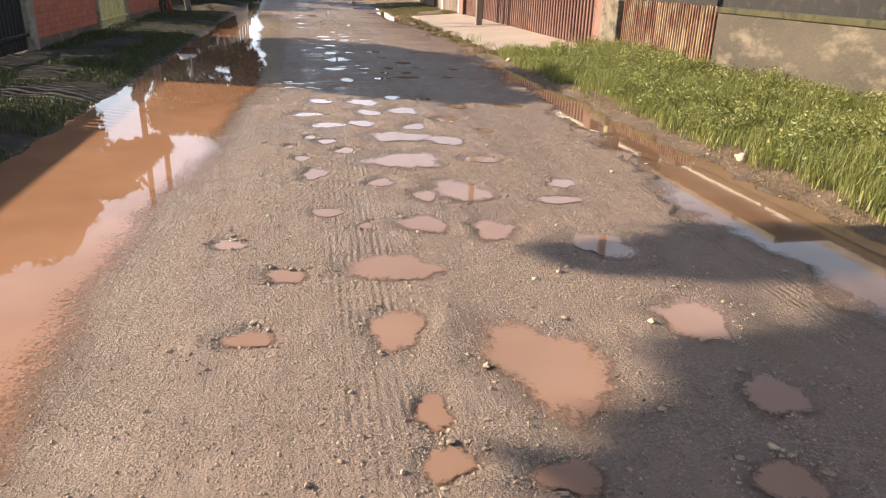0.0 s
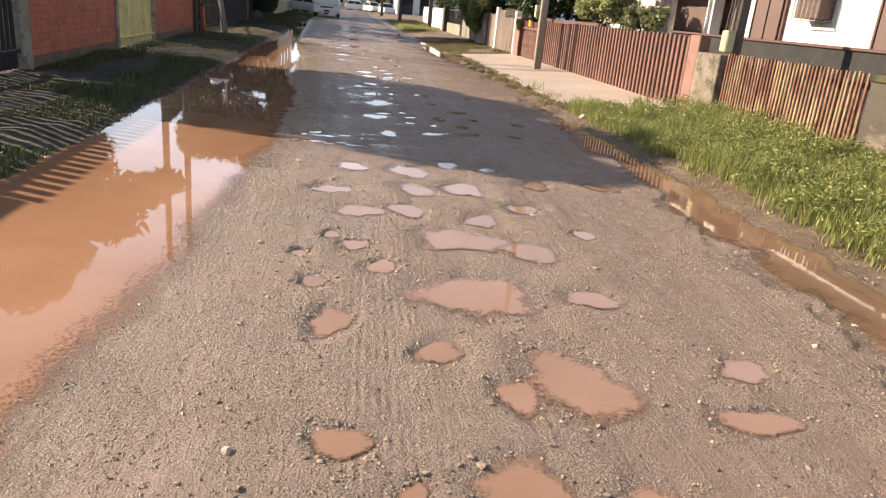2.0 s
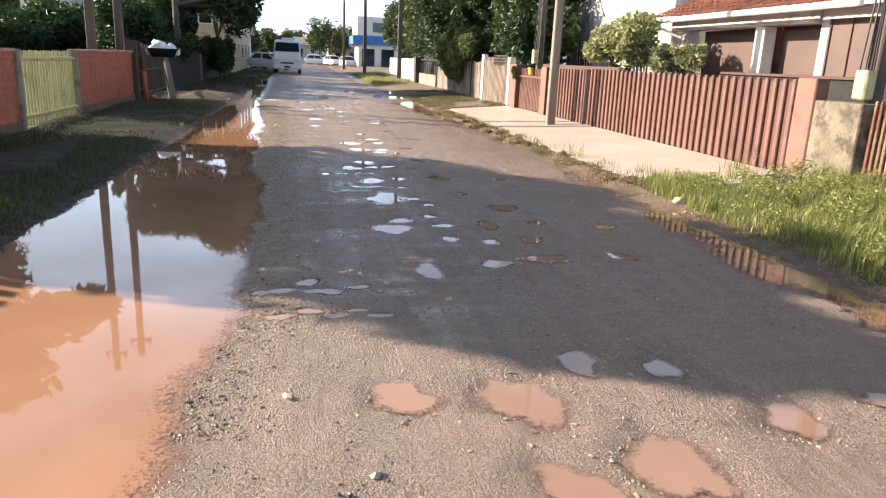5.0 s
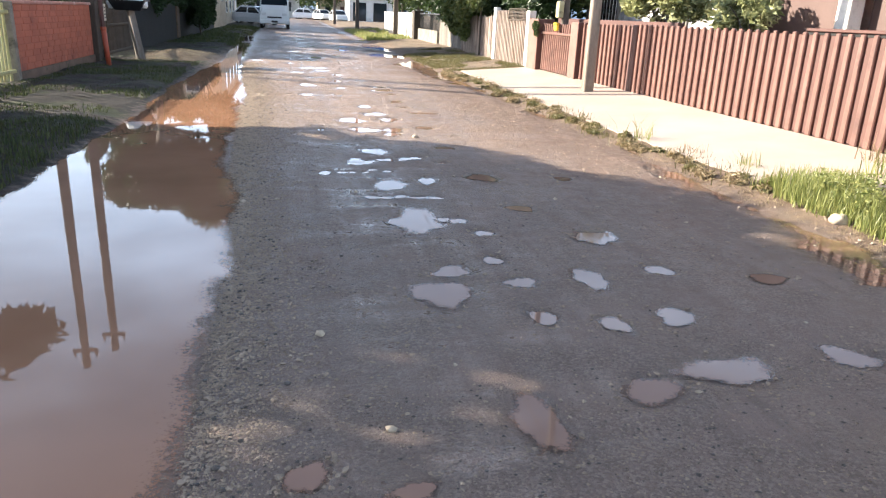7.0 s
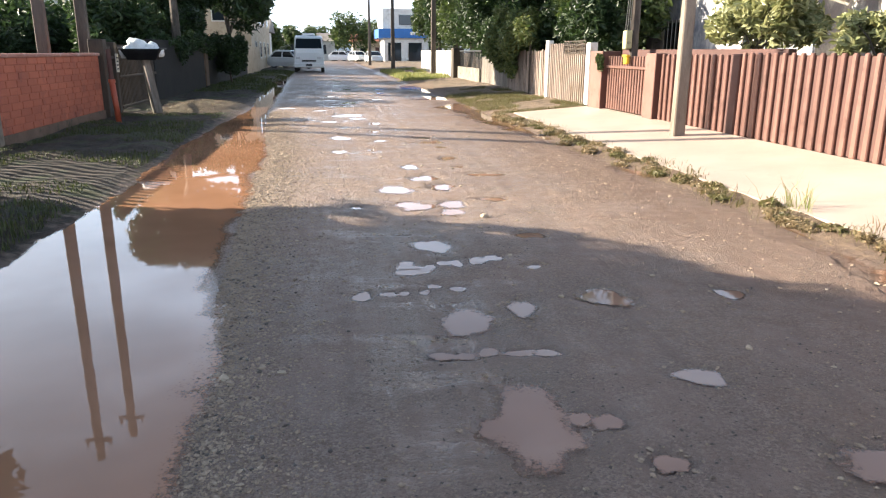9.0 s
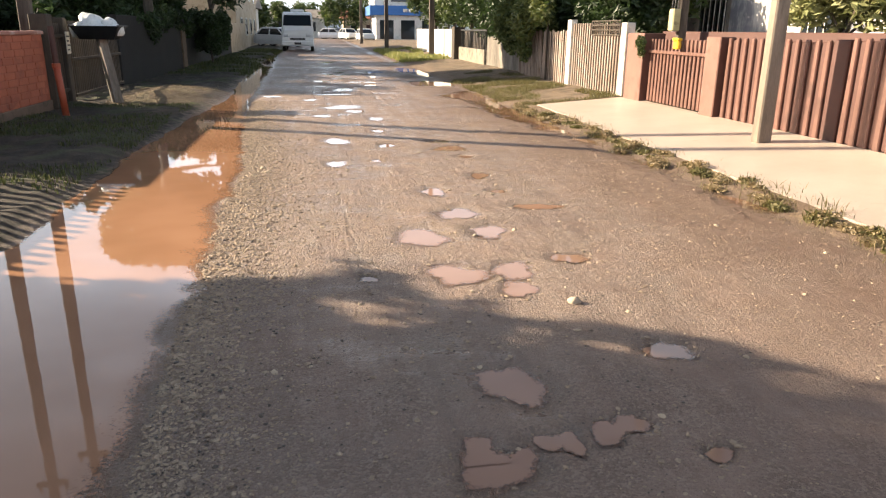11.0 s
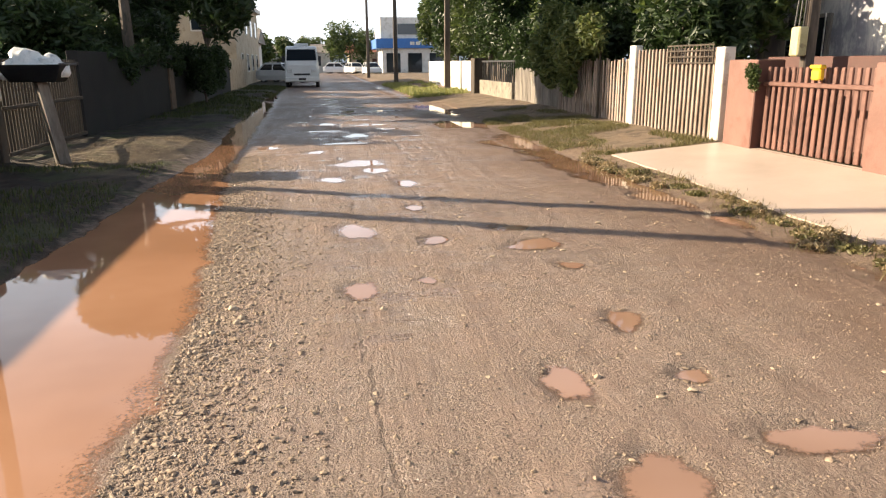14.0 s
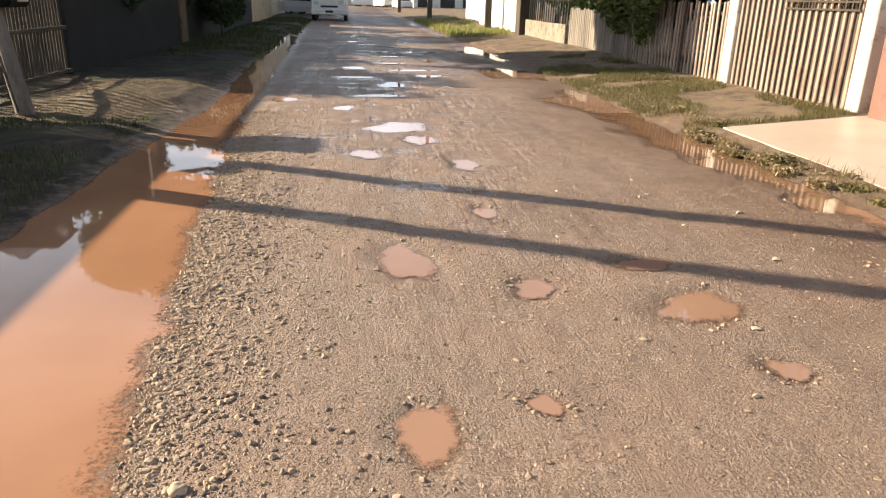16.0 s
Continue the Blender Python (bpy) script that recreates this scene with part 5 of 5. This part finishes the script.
def stones(name, spots, sizes, material, label, seed, category="gravel", chips=False):
    r = np.random.default_rng(seed)
    n = len(spots)
    base_v, base_f = (OCT_V, OCT_F) if chips else (ICO_V, ICO_F)
    z = ground_height(spots[:, 0], spots[:, 1])
    k = 1 + 0.3 * r.normal(size=(n, len(base_v), 1)).clip(-1.2, 1.2)
    sq = np.stack([0.7 + 0.8 * r.random(n), 0.7 + 0.8 * r.random(n), 0.45 + 0.3 * r.random(n)], 1)[:, None, :]
    v = base_v[None] * k * sq * sizes[:, None, None]
    a = r.uniform(0, 2 * np.pi, n)[:, None]
    v = np.stack([v[..., 0] * np.cos(a) - v[..., 1] * np.sin(a), v[..., 0] * np.sin(a) + v[..., 1] * np.cos(a), v[..., 2]], -1)
    v += np.column_stack([spots, z + sizes * 0.18])[:, None, :]
    f = (base_f[None] + (np.arange(n) * len(base_v))[:, None, None]).reshape(-1, 3)
    ob = mesh_object(name, v.reshape(-1, 3), f, material)
    return tagged(ob, label, category, kind="stuff")


def band(n, seed, y0, y1, inside, outside):
    r = np.random.default_rng(seed)
    y = r.uniform(y0, y1, n)
    off = inside + r.gamma(1.5, 0.16, n) * np.interp(y, [12, 20], [0.7, 1.0])
    return np.column_stack([near_shore(y) + off, y])[off < outside]


g = np.random.default_rng(50)
p = band(21000, 51, 10.5, 30, -0.06, 1.0)
stones("shore_gravel", p, (0.0035 + 0.0115 * g.random(len(p)) ** 3.5) * np.interp(p[:, 1], [13, 19], [0.7, 1.0]), STONE, "loose grey-brown gravel along the flooded gutter", 52)
p = band(36000, 68, 9.5, 27, -0.08, 1.0)
stones("shore_grit", p, 0.0028 + 0.005 * g.random(len(p)) ** 2, STONE, "fine tan grit washed along the flooded gutter", 69, chips=True)
p = scatter(7500, -0.6, 3.9, 1.4, 26, 53, 0.36, 1.0)
stones("road_gravel", p, 0.003 + 0.0095 * g.random(len(p)) ** 3.5, STONE, "small loose gravel scattered over the road", 54)
rim = []
for k, (px, py, w, h) in enumerate(POTS[:97]):
    a = g.uniform(0, 2 * math.pi, 34)
    q = pot_radius(k, a) * g.uniform(0.98, 1.45, 34)
    rim.append(np.column_stack([px + w * q * np.cos(a), py + h * q * np.sin(a)]))
p = np.concatenate(rim)
stones("rim_gravel", p, 0.003 + 0.0105 * g.random(len(p)) ** 3.0, STONE, "broken stones round the potholes", 55)
p = np.concatenate([scatter(52000, -0.75, 3.5, 1.4, 12, 61, 0.34, 1.3), scatter(30000, -0.5, 3.6, 12, 26, 62, 0.36, 1.1)])
stones("road_grit", p, 0.0022 + 0.0055 * g.random(len(p)) ** 2.5, STONE, "fine sharp grit lying loose over the road", 63, chips=True)
p = scatter(16000, -0.6, 3.6, 1.4, 26, 64, 0.4, 1.6)
stones("dark_grit", p, 0.003 + 0.006 * g.random(len(p)) ** 2.5, DARK_STONE, "dark wet chips lying over the road", 65, chips=True)
p = band(2600, 66, 9.5, 30, -0.08, 0.8)
stones("dark_gravel", p, 0.0035 + 0.0085 * g.random(len(p)) ** 3, DARK_STONE, "dark wet gravel along the flooded gutter", 67)
p = scatter(230, -0.9, 3.8, 2, 27, 56)
stones("pale_gravel", p, 0.008 + 0.014 * g.random(len(p)) ** 2, PALE_STONE, "a few pale stones on the road", 57)
p = np.column_stack([g.uniform(3.95, 4.5, 500), g.uniform(2, 15, 500)])
stones("verge_gravel", p, 0.004 + 0.013 * g.random(len(p)) ** 3, STONE, "stones and rubble on the grass edge", 58)


def rock(x, y, s, material, label, seed):
    bm = bmesh.new()
    bmesh.ops.create_icosphere(bm, subdivisions=3, radius=s)
    for v in bm.verts:
        v.co *= 1 + 0.35 * noise.noise(v.co * (1.5 / s) + Vector((seed, 0, 0)))
        v.co.z *= 0.65
    ob = part("stone", bm, material, None, "", True)
    ob.location = (x, y, float(ground_height([x], [y])[0]) + s * 0.25)
    tagged(ob, label, "stone", "loose stones")


rock(4.27, 6.33, 0.065, PALE_STONE, "pale lump of rubble at the grass edge", 3)
rock(4.27, 14.15, 0.075, PALE_STONE, "pale lump of rubble at the grass edge", 5)
rock(1.55, 18.1, 0.034, PALE_STONE, "pale stone half sunk in the road", 7)
rock(-0.46, 22.39, 0.030, PALE_STONE, "pale stone in the shore gravel", 9)
rock(-0.39, 22.20, 0.021, PALE_STONE, "pale stone in the shore gravel", 11)
rock(-0.41, 22.12, 0.019, PALE_STONE, "pale stone in the shore gravel", 13)
rock(-0.53, 21.99, 0.019, PALE_STONE, "pale stone in the shore gravel", 15)

# ---- houses ----
def tiled_roof(parent, x0, x1, y0, y1, z0, z1, material, rows_of=14):
    """A single slope of overlapping tile courses, rising with x."""
    for k in range(rows_of):
        a, b = k / rows_of, (k + 1.25) / rows_of
        bm = bmesh.new()
        n = max(int((y1 - y0) / 0.11), 4)
        up, lo = [], []
        for i in range(n + 1):
            y = y0 + (y1 - y0) * i / n
            w = 0.03 * (i % 2)
            lo.append(bm.verts.new((x0 + (x1 - x0) * a, y, z0 + (z1 - z0) * a + 0.035 + w)))
            up.append(bm.verts.new((x0 + (x1 - x0) * b, y, z0 + (z1 - z0) * b + w)))
        for i in range(n):
            bm.faces.new((lo[i], lo[i + 1], up[i + 1], up[i]))
        bmesh.ops.solidify(bm, geom=bm.faces[:], thickness=0.02)
        part("tile_course", bm, material, parent)


h = thing("house", "white house with brown shutters and a terracotta tiled roof", "house", (9.6, 19.0, 0))
boxpart("wall", 0.9, 5.0, -7.0, 5.6, 0, 2.85, WHITE_WALL, h)
boxpart("porch_floor", -0.1, 0.9, -7.0, 5.6, 0, 0.35, CONCRETE, h)
boxpart("porch_beam", -0.15, 0.1, 0.06, 5.6, 2.45, 2.7, WHITE_WALL, h)
boxpart("front_wall", -0.1, 0.88, -1.5, 0.05, 0, 2.68, WHITE_WALL, h)
boxpart("front_wall", -0.1, 0.88, -7.0, -1.5, 0, 2.9, WHITE_WALL, h)
for y in (4.9, 1.86):
    boxpart("column", -0.12, 0.16, y - 0.16, y + 0.16, 0.35, 2.45, WHITE_WALL, h)
boxpart("shutter_panel", 0.3, 0.36, 2.05, 4.7, 0.35, 2.45, SHUTTER, h, "brown closed shutter")
boxpart("shutter_panel", 0.3, 0.36, 0.06, 1.68, 0.35, 2.45, SHUTTER, h, "brown closed shutter")
for y, w, z0, z1 in ((-0.85, 0.62, 0.4, 2.5), (-4.7, 0.5, 0.9, 2.6)):
    win = boxpart("window", -0.16, -0.07, y - w, y + w, z0, z1, BROWN_DARK, h, "brown framed opening")
    boxpart("shutter", -0.175, -0.162, y - w + 0.08, y + w - 0.08, z0 + 0.08, z1 - 0.08, SHUTTER, win, "dull brown closed shutter", bevel=0.0)
    for i in range(3):
        boxpart("grille_bar", -0.2, -0.178, y - w + 0.1 + i * (w - 0.1) - 0.012, y - w + 0.1 + i * (w - 0.1) + 0.012, z0, z1, BROWN_DARK, win, bevel=0.0)
hood = boxpart("window_box", -0.42, -0.1, -2.95, -2.2, 1.95, 2.62, SHUTTER, h, "brown boxed window guard")
for i in range(6):
    boxpart("guard_bar", -0.46, -0.448, -2.95 + i * 0.15, -2.935 + i * 0.15, 1.9, 2.72, GREY_BOARD, hood, bevel=0.0)
for z in (1.9, 2.3, 2.7):
    boxpart("guard_bar", -0.46, -0.1, -2.97, -2.95, z, z + 0.02, GREY_BOARD, hood, bevel=0.0)
    boxpart("guard_bar", -0.464, -0.446, -2.97, -2.18, z, z + 0.02, GREY_BOARD, hood, bevel=0.0)
tiled_roof(h, -0.6, 3.0, -1.5, 6.1, 2.72, 4.3, ROOF_TILE)
boxpart("gutter", -0.7, -0.58, -1.5, 6.1, 2.62, 2.74, WHITE_POST, h, "pale eaves gutter", 0.02)
boxpart("roof_edge", -0.55, 0.9, -7.2, -1.52, 2.9, 3.02, CONCRETE, h)
part("downpipe", tube(bmesh.new(), (-0.62, 5.9, 2.62), (0.0, 5.3, 2.3), 0.04, 0.04), WHITE_POST, h)
boxpart("roof_back", 3.0, 6.0, -7.6, 6.1, 4.1, 4.3, OLD_TILE, h)
gw = thing("terrace_wall", "near-black blotchy terrace wall in front of the house", "wall", (8.2, 11.0, 0))
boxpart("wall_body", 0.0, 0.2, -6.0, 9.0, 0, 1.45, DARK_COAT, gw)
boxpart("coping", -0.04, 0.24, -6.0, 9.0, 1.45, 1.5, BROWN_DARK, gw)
m = thing("house", "old house with peeling whitewashed board walls", "house", (10.2, 30.5, 0))
boxpart("wall", 0.0, 5.0, -4.6, 3.6, 0, 4.2, MURAL, m)
for y in (-2.6, 1.6):
    win = boxpart("window", -0.05, 0.03, y - 0.7, y + 0.7, 1.2, 2.35, GREY_BOARD, m, "grey weathered window frame")
    boxpart("pane", -0.07, -0.052, y - 0.6, y + 0.6, 1.28, 2.27, GLASS, win, bevel=0.0)
    for i in range(6):
        boxpart("grille_bar", -0.1, -0.085, y - 0.6 + i * 0.24 - 0.012, y - 0.6 + i * 0.24 + 0.012, 1.2, 2.35, WHITE_POST, win, bevel=0.0)
tiled_roof(m, -0.6, 2.6, -5.0, 4.0, 4.1, 5.6, OLD_TILE)
boxpart("roof_back", 2.6, 5.5, -5.0, 4.0, 5.3, 5.6, OLD_TILE, m)

sd = thing("shed", "dark low timber shed with an old tiled roof", "shed", (-11.5, 29.0, 0))
for i in range(34):
    boxpart("board", -0.03, 0.0, -6.8 + i * 0.4, -6.42 + i * 0.4, 0, 2.3, DARK_WOOD, sd, bevel=0.006)
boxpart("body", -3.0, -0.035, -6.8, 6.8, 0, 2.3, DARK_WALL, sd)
tiled_roof(sd, 0.4, -2.5, -7.1, 7.1, 2.25, 3.1, OLD_TILE, 10)
h2 = thing("house", "pale house with an old grey tiled roof among trees", "house", (-7.5, 49.0, 0))
boxpart("wall", -6.0, 0.0, -3.0, 7.0, 0, 2.9, WHITE_WALL, h2)
tiled_roof(h2, 0.6, -3.2, -3.6, 7.6, 2.75, 4.6, OLD_TILE)
boxpart("upper_wall", -6.0, -2.2, -2.0, 6.0, 2.9, 5.2, WHITE_WALL, h2)
hy = thing("house", "tall cream house with balconies behind the beige wall", "house", (-6.2, 66.0, 0))
boxpart("wall", -5.0, 1.4, -2.5, 14.0, 0, 5.2, BEIGE_WALL, hy)
boxpart("roof_slab", -5.2, 1.7, -2.8, 14.2, 5.2, 5.5, WHITE_WALL, hy)
for z in (0.9, 3.3):
    for x in (-3.2, -0.6):
        win = boxpart("window", x - 0.5, x + 0.5, -2.56, -2.48, z, z + 1.2, WHITE_POST, hy)
        boxpart("pane", x - 0.42, x + 0.42, -2.58, -2.562, z + 0.08, z + 1.12, GLASS, win, bevel=0.0)
for z in (0.9, 3.3):
    for y in (0.5, 4.0, 7.5, 11.0):
        win = boxpart("window", 1.38, 1.46, y - 0.55, y + 0.55, z, z + 1.2, WHITE_POST, hy)
        boxpart("pane", 1.462, 1.48, y - 0.46, y + 0.46, z + 0.08, z + 1.12, GLASS, win, bevel=0.0)
sh = thing("shop_building", "white two-storey corner shop with a blue band", "building", (12.0, 112.0, 0))
boxpart("ground_storey", -4.0, 6.0, 0.3, 10, 0, 3.2, WHITE_WALL, sh)
boxpart("blue_band", -4.8, 6.0, -0.4, 10, 3.2, 4.4, BLUE_PAINT, sh, "bright blue painted fascia band")
boxpart("upper_storey", -4.2, 6.0, 0.2, 10, 4.4, 7.0, WHITE_WALL, sh)
boxpart("upper_pane", -2.0, 4.0, 0.1, 0.19, 4.9, 6.2, GLASS, sh, "dark upper window strip")
for x in (-2.6, 0.2, 3.0):
    boxpart("shop_front", x - 0.9, x + 0.9, 0.2, 0.29, 0.2, 2.6, GLASS, sh, "dark shop window")
for k in range(4):
    boxpart("sign_bar", -0.5 + k * 0.75, 0.05 + k * 0.75, -0.44, -0.402, 3.6, 4.0, WHITE_POST, sh, "white sign lettering bar", 0.0)


def far_house(x, y, w, d, hgt, wall, roof, label):
    """A small distant house: walls, two windows, a door and a low pitched roof."""
    f = thing("house", label, "house", (x, y, 0), "houses at the end of the street")
    boxpart("wall", -w / 2, w / 2, 0, d, 0, hgt, wall, f)
    bm = bmesh.new()
    e = [bm.verts.new(q) for q in ((-w / 2 - 0.4, -0.4, hgt), (w / 2 + 0.4, -0.4, hgt), (w / 2 + 0.4, d + 0.4, hgt), (-w / 2 - 0.4, d + 0.4, hgt), (-w / 2 - 0.4, d / 2, hgt + 1.3), (w / 2 + 0.4, d / 2, hgt + 1.3))]
    for q in ((0, 1, 5, 4), (2, 3, 4, 5), (0, 4, 3), (1, 2, 5), (0, 3, 2, 1)):
        bm.faces.new([e[i] for i in q])
    part("roof", bm, roof, f)
    for k in (-0.3, 0.3):
        win = boxpart("window", k * w - 0.6, k * w + 0.6, -0.06, 0.02, 0.9, 2.1, WHITE_POST, f)
        boxpart("pane", k * w - 0.5, k * w + 0.5, -0.08, -0.062, 1.0, 2.0, GLASS, win, bevel=0.0)
    boxpart("door", -0.45, 0.45, -0.06, 0.02, 0.0, 2.05, BROWN_DARK, f)


far_house(-3.0, 128, 9, 7, 2.9, WHITE_WALL, OLD_TILE, "low white house closing the street")
far_house(8.5, 132, 8, 7, 3.0, BEIGE_WALL, ROOF_TILE, "low beige house with a red roof closing the street")
far_house(-14.0, 124, 9, 7, 3.0, BEIGE_WALL, ROOF_TILE, "low beige house closing the street")
far_house(-9.0, 84, 7, 8, 3.2, WHITE_WALL, OLD_TILE, "white house beyond the cream one")


# ---- vehicles ----
def wheel(parent, x, y, r, w):
    t = part("wheel", tube(bmesh.new(), (x - w / 2, y, r), (x + w / 2, y, r), r, r, 20), RUBBER, parent, "", True)
    part("rim", tube(bmesh.new(), (x - w / 2 - 0.01, y, r), (x + w / 2 + 0.01, y, r), r * 0.6, r * 0.6, 14), CAR_SILVER, t)


def lofted(bm, sections):
    """Joins rings of equal length along a body."""
    rings = [[bm.verts.new(p) for p in s] for s in sections]
    n = len(rings[0])
    for a, b in zip(rings, rings[1:]):
        for i in range(n):
            bm.faces.new((a[i], a[(i + 1) % n], b[(i + 1) % n], b[i]))
    bm.faces.new(rings[0][::-1])
    bm.faces.new(rings[-1])
    bmesh.ops.recalc_face_normals(bm, faces=bm.faces[:])
    return bm


def ring(y, half, z0, z1, tuck=0.1):
    return [(-half, y, z0), (half, y, z0), (half + 0.02, y, z0 + (z1 - z0) * 0.45), (half - tuck, y, z1 - 0.06), (half - tuck - 0.08, y, z1), (-half + tuck + 0.08, y, z1), (-half + tuck, y, z1 - 0.06), (-half - 0.02, y, z0 + (z1 - z0) * 0.45)]


v = thing("van", "white delivery van parked facing the camera at the roadside", "van", (-1.01, 63.5, 0))
v.scale = (1.08, 1.08, 1.1)
part("body", lofted(bmesh.new(), [ring(0.0, 0.9, 0.35, 1.2), ring(0.1, 0.94, 0.3, 1.42), ring(0.55, 0.94, 0.3, 2.16, 0.08), ring(0.95, 0.94, 0.3, 2.25, 0.08), ring(4.6, 0.94, 0.3, 2.25, 0.08)]), CAR_WHITE, v)
bm = bmesh.new()
vs = [bm.verts.new(q) for q in ((-0.83, 0.1, 1.46), (0.83, 0.1, 1.46), (0.78, 0.46, 2.06), (-0.78, 0.46, 2.06))]
bm.faces.new(vs)
bmesh.ops.solidify(bm, geom=bm.faces[:], thickness=-0.03)
part("windscreen", bm, GLASS, v, "dark reflecting windscreen")
boxpart("bumper", -0.95, 0.95, -0.1, 0.1, 0.32, 0.58, CAR_WHITE, v, "white front bumper", 0.03)
boxpart("grille", -0.45, 0.45, -0.02, 0.02, 0.66, 0.76, TRIM_BLACK, v)
boxpart("plate_bar", -0.2, 0.2, -0.125, -0.105, 0.4, 0.52, TRIM_BLACK, v, "plain dark plate")
for s in (-1, 1):
    boxpart("headlight", s * 0.66 - 0.15, s * 0.66 + 0.15, -0.03, 0.06, 0.82, 1.0, LAMP_CLEAR, v, "clear headlight", 0.03)
    boxpart("mirror", s * 1.02 - 0.08, s * 1.02 + 0.08, 0.45, 0.55, 1.35, 1.7, TRIM_BLACK, v, "black wing mirror", 0.03)
    for y in (0.75, 3.7):
        wheel(v, s * 0.84, y, 0.32, 0.2)
boxpart("roof_rack", -0.4, 0.4, 1.0, 2.0, 2.25, 2.39, CAR_WHITE, v, "", 0.03)


def car(x, y, yaw, paint, label):
    c = thing("car", label, "car", (x, y, 0), "parked cars")
    c.rotation_euler = (0, 0, radians(yaw))
    part("body", lofted(bmesh.new(), [ring(-2.0, 0.7, 0.35, 0.75, 0.05), ring(-1.85, 0.8, 0.25, 0.88, 0.05), ring(-0.9, 0.83, 0.22, 0.95, 0.05), ring(1.6, 0.83, 0.22, 0.98, 0.05), ring(1.95, 0.75, 0.3, 0.9, 0.05)]), paint, c)
    part("cabin", lofted(bmesh.new(), [ring(-1.0, 0.76, 0.9, 0.98, 0.02), ring(-0.35, 0.72, 0.9, 1.45, 0.16), ring(1.2, 0.72, 0.9, 1.45, 0.16), ring(1.75, 0.74, 0.9, 1.0, 0.02)]), GLASS, c, "dark windows")
    part("roof", lofted(bmesh.new(), [ring(-0.42, 0.62, 1.36, 1.44, 0.04), ring(-0.2, 0.64, 1.36, 1.5, 0.08), ring(1.1, 0.64, 1.36, 1.5, 0.08), ring(1.36, 0.62, 1.34, 1.44, 0.04)]), paint, c)
    for s in (-1, 1):
        for yb, yt in ((-0.95, -0.35), (0.35, 0.38), (1.66, 1.2)):
            part("pillar", tube(bmesh.new(), (s * 0.77, yb, 0.94), (s * 0.62, yt, 1.42), 0.06, 0.05, 6), paint, c)
        boxpart("headlight", s * 0.55 - 0.16, s * 0.55 + 0.16, -1.97, -1.85, 0.62, 0.76, LAMP_CLEAR, c, "clear headlight", 0.03)
    for y2 in (-1.25, 1.2):
        for s in (-1, 1):
            wheel(c, s * 0.74, y2, 0.3, 0.18)
    return c


car(-2.75, 75.0, 55, CAR_SILVER, "silver hatchback parked by the beige wall")
for k, (x, y, yaw, paint, label) in enumerate(((2.5, 121, 75, CAR_SILVER, "grey car parked at the junction"), (4.6, 117, 20, CAR_WHITE, "white car parked at the junction"), (4.0, 124, 85, CAR_DARK, "dark car parked at the junction"), (6.2, 107, 10, CAR_WHITE, "white car parked beside the corner shop"))):
    car(x, y, yaw, paint, label)

# ---- overhead wires and the small yellow box on the gate ----
def wire(a, b, sag):
    cu = bpy.data.curves.new("cable", "CURVE")
    cu.dimensions, cu.bevel_depth = "3D", 0.012
    sp = cu.splines.new("POLY")
    sp.points.add(16)
    for i in range(17):
        k = i / 16
        q = Vector(a).lerp(Vector(b), k)
        sp.points[i].co = (q.x, q.y, q.z - sag * 4 * k * (1 - k), 1)
    cu.materials.append(BLACK_METAL)
    tagged(new("overhead_cable", cu), "thin black overhead cable between the poles", "cable", "overhead cables")


wire((5.72, 22.78, 7.9), (6.0, 52.0, 7.7), 0.5)
wire((6.0, 52.0, 7.7), (5.2, 68.0, 8.6), 0.3)
wire((5.2, 68.0, 8.6), (-9.0, 80.0, 7.5), 0.4)
wire((4.6, 88.0, 8.6), (-12.0, 95.0, 7.8), 0.4)
wire((5.2, 68.0, 8.6), (4.6, 88.0, 8.6), 0.3)
yb = thing("letter_box", "small yellow plastic letter box hung on the gate", "letter box", (FX - 0.08, 26.45, 1.22))
boxpart("body", -0.06, 0.02, -0.09, 0.09, -0.02, 0.12, YELLOW, yb, "", 0.02)
boxpart("lid", -0.075, 0.02, -0.11, 0.11, 0.12, 0.17, YELLOW, yb, "", 0.015)

hang = leaf_cloud("hanging_plant", [(FX - 0.19, 27.72, 1.28, 0.09, 0.14, 0.14), (FX - 0.18, 27.68, 1.12, 0.07, 0.1, 0.12)], 500, 0.035, LEAF_MID, None, 401, 0.6, gap=0.2)
tagged(hang, "small green plant hanging on the gate pillar", "plant")
# far hills behind the street, distance haze put into their pale blue colour
bm = bmesh.new()
xs = np.linspace(-700, 700, 60)
lo = [bm.verts.new((x, 1400, -5)) for x in xs]
hi = [bm.verts.new((x, 1420, 12 + 25 * float(vnoise(x, 0, 0.006, 3)) + 8 * float(vnoise(x, 0, 0.03, 5)))) for x in xs]
for i in range(len(xs) - 1):
    bm.faces.new((lo[i], lo[i + 1], hi[i + 1], hi[i]))
HILL = surface("hazy_blue_hill", (0.5, 0.56, 0.62), (0.56, 0.62, 0.68), None, 0.01, 0.1, 0.95, 0.0)
tagged(part("backdrop", bm, HILL), "hazy blue hills far behind the street", "hills", kind="structure")
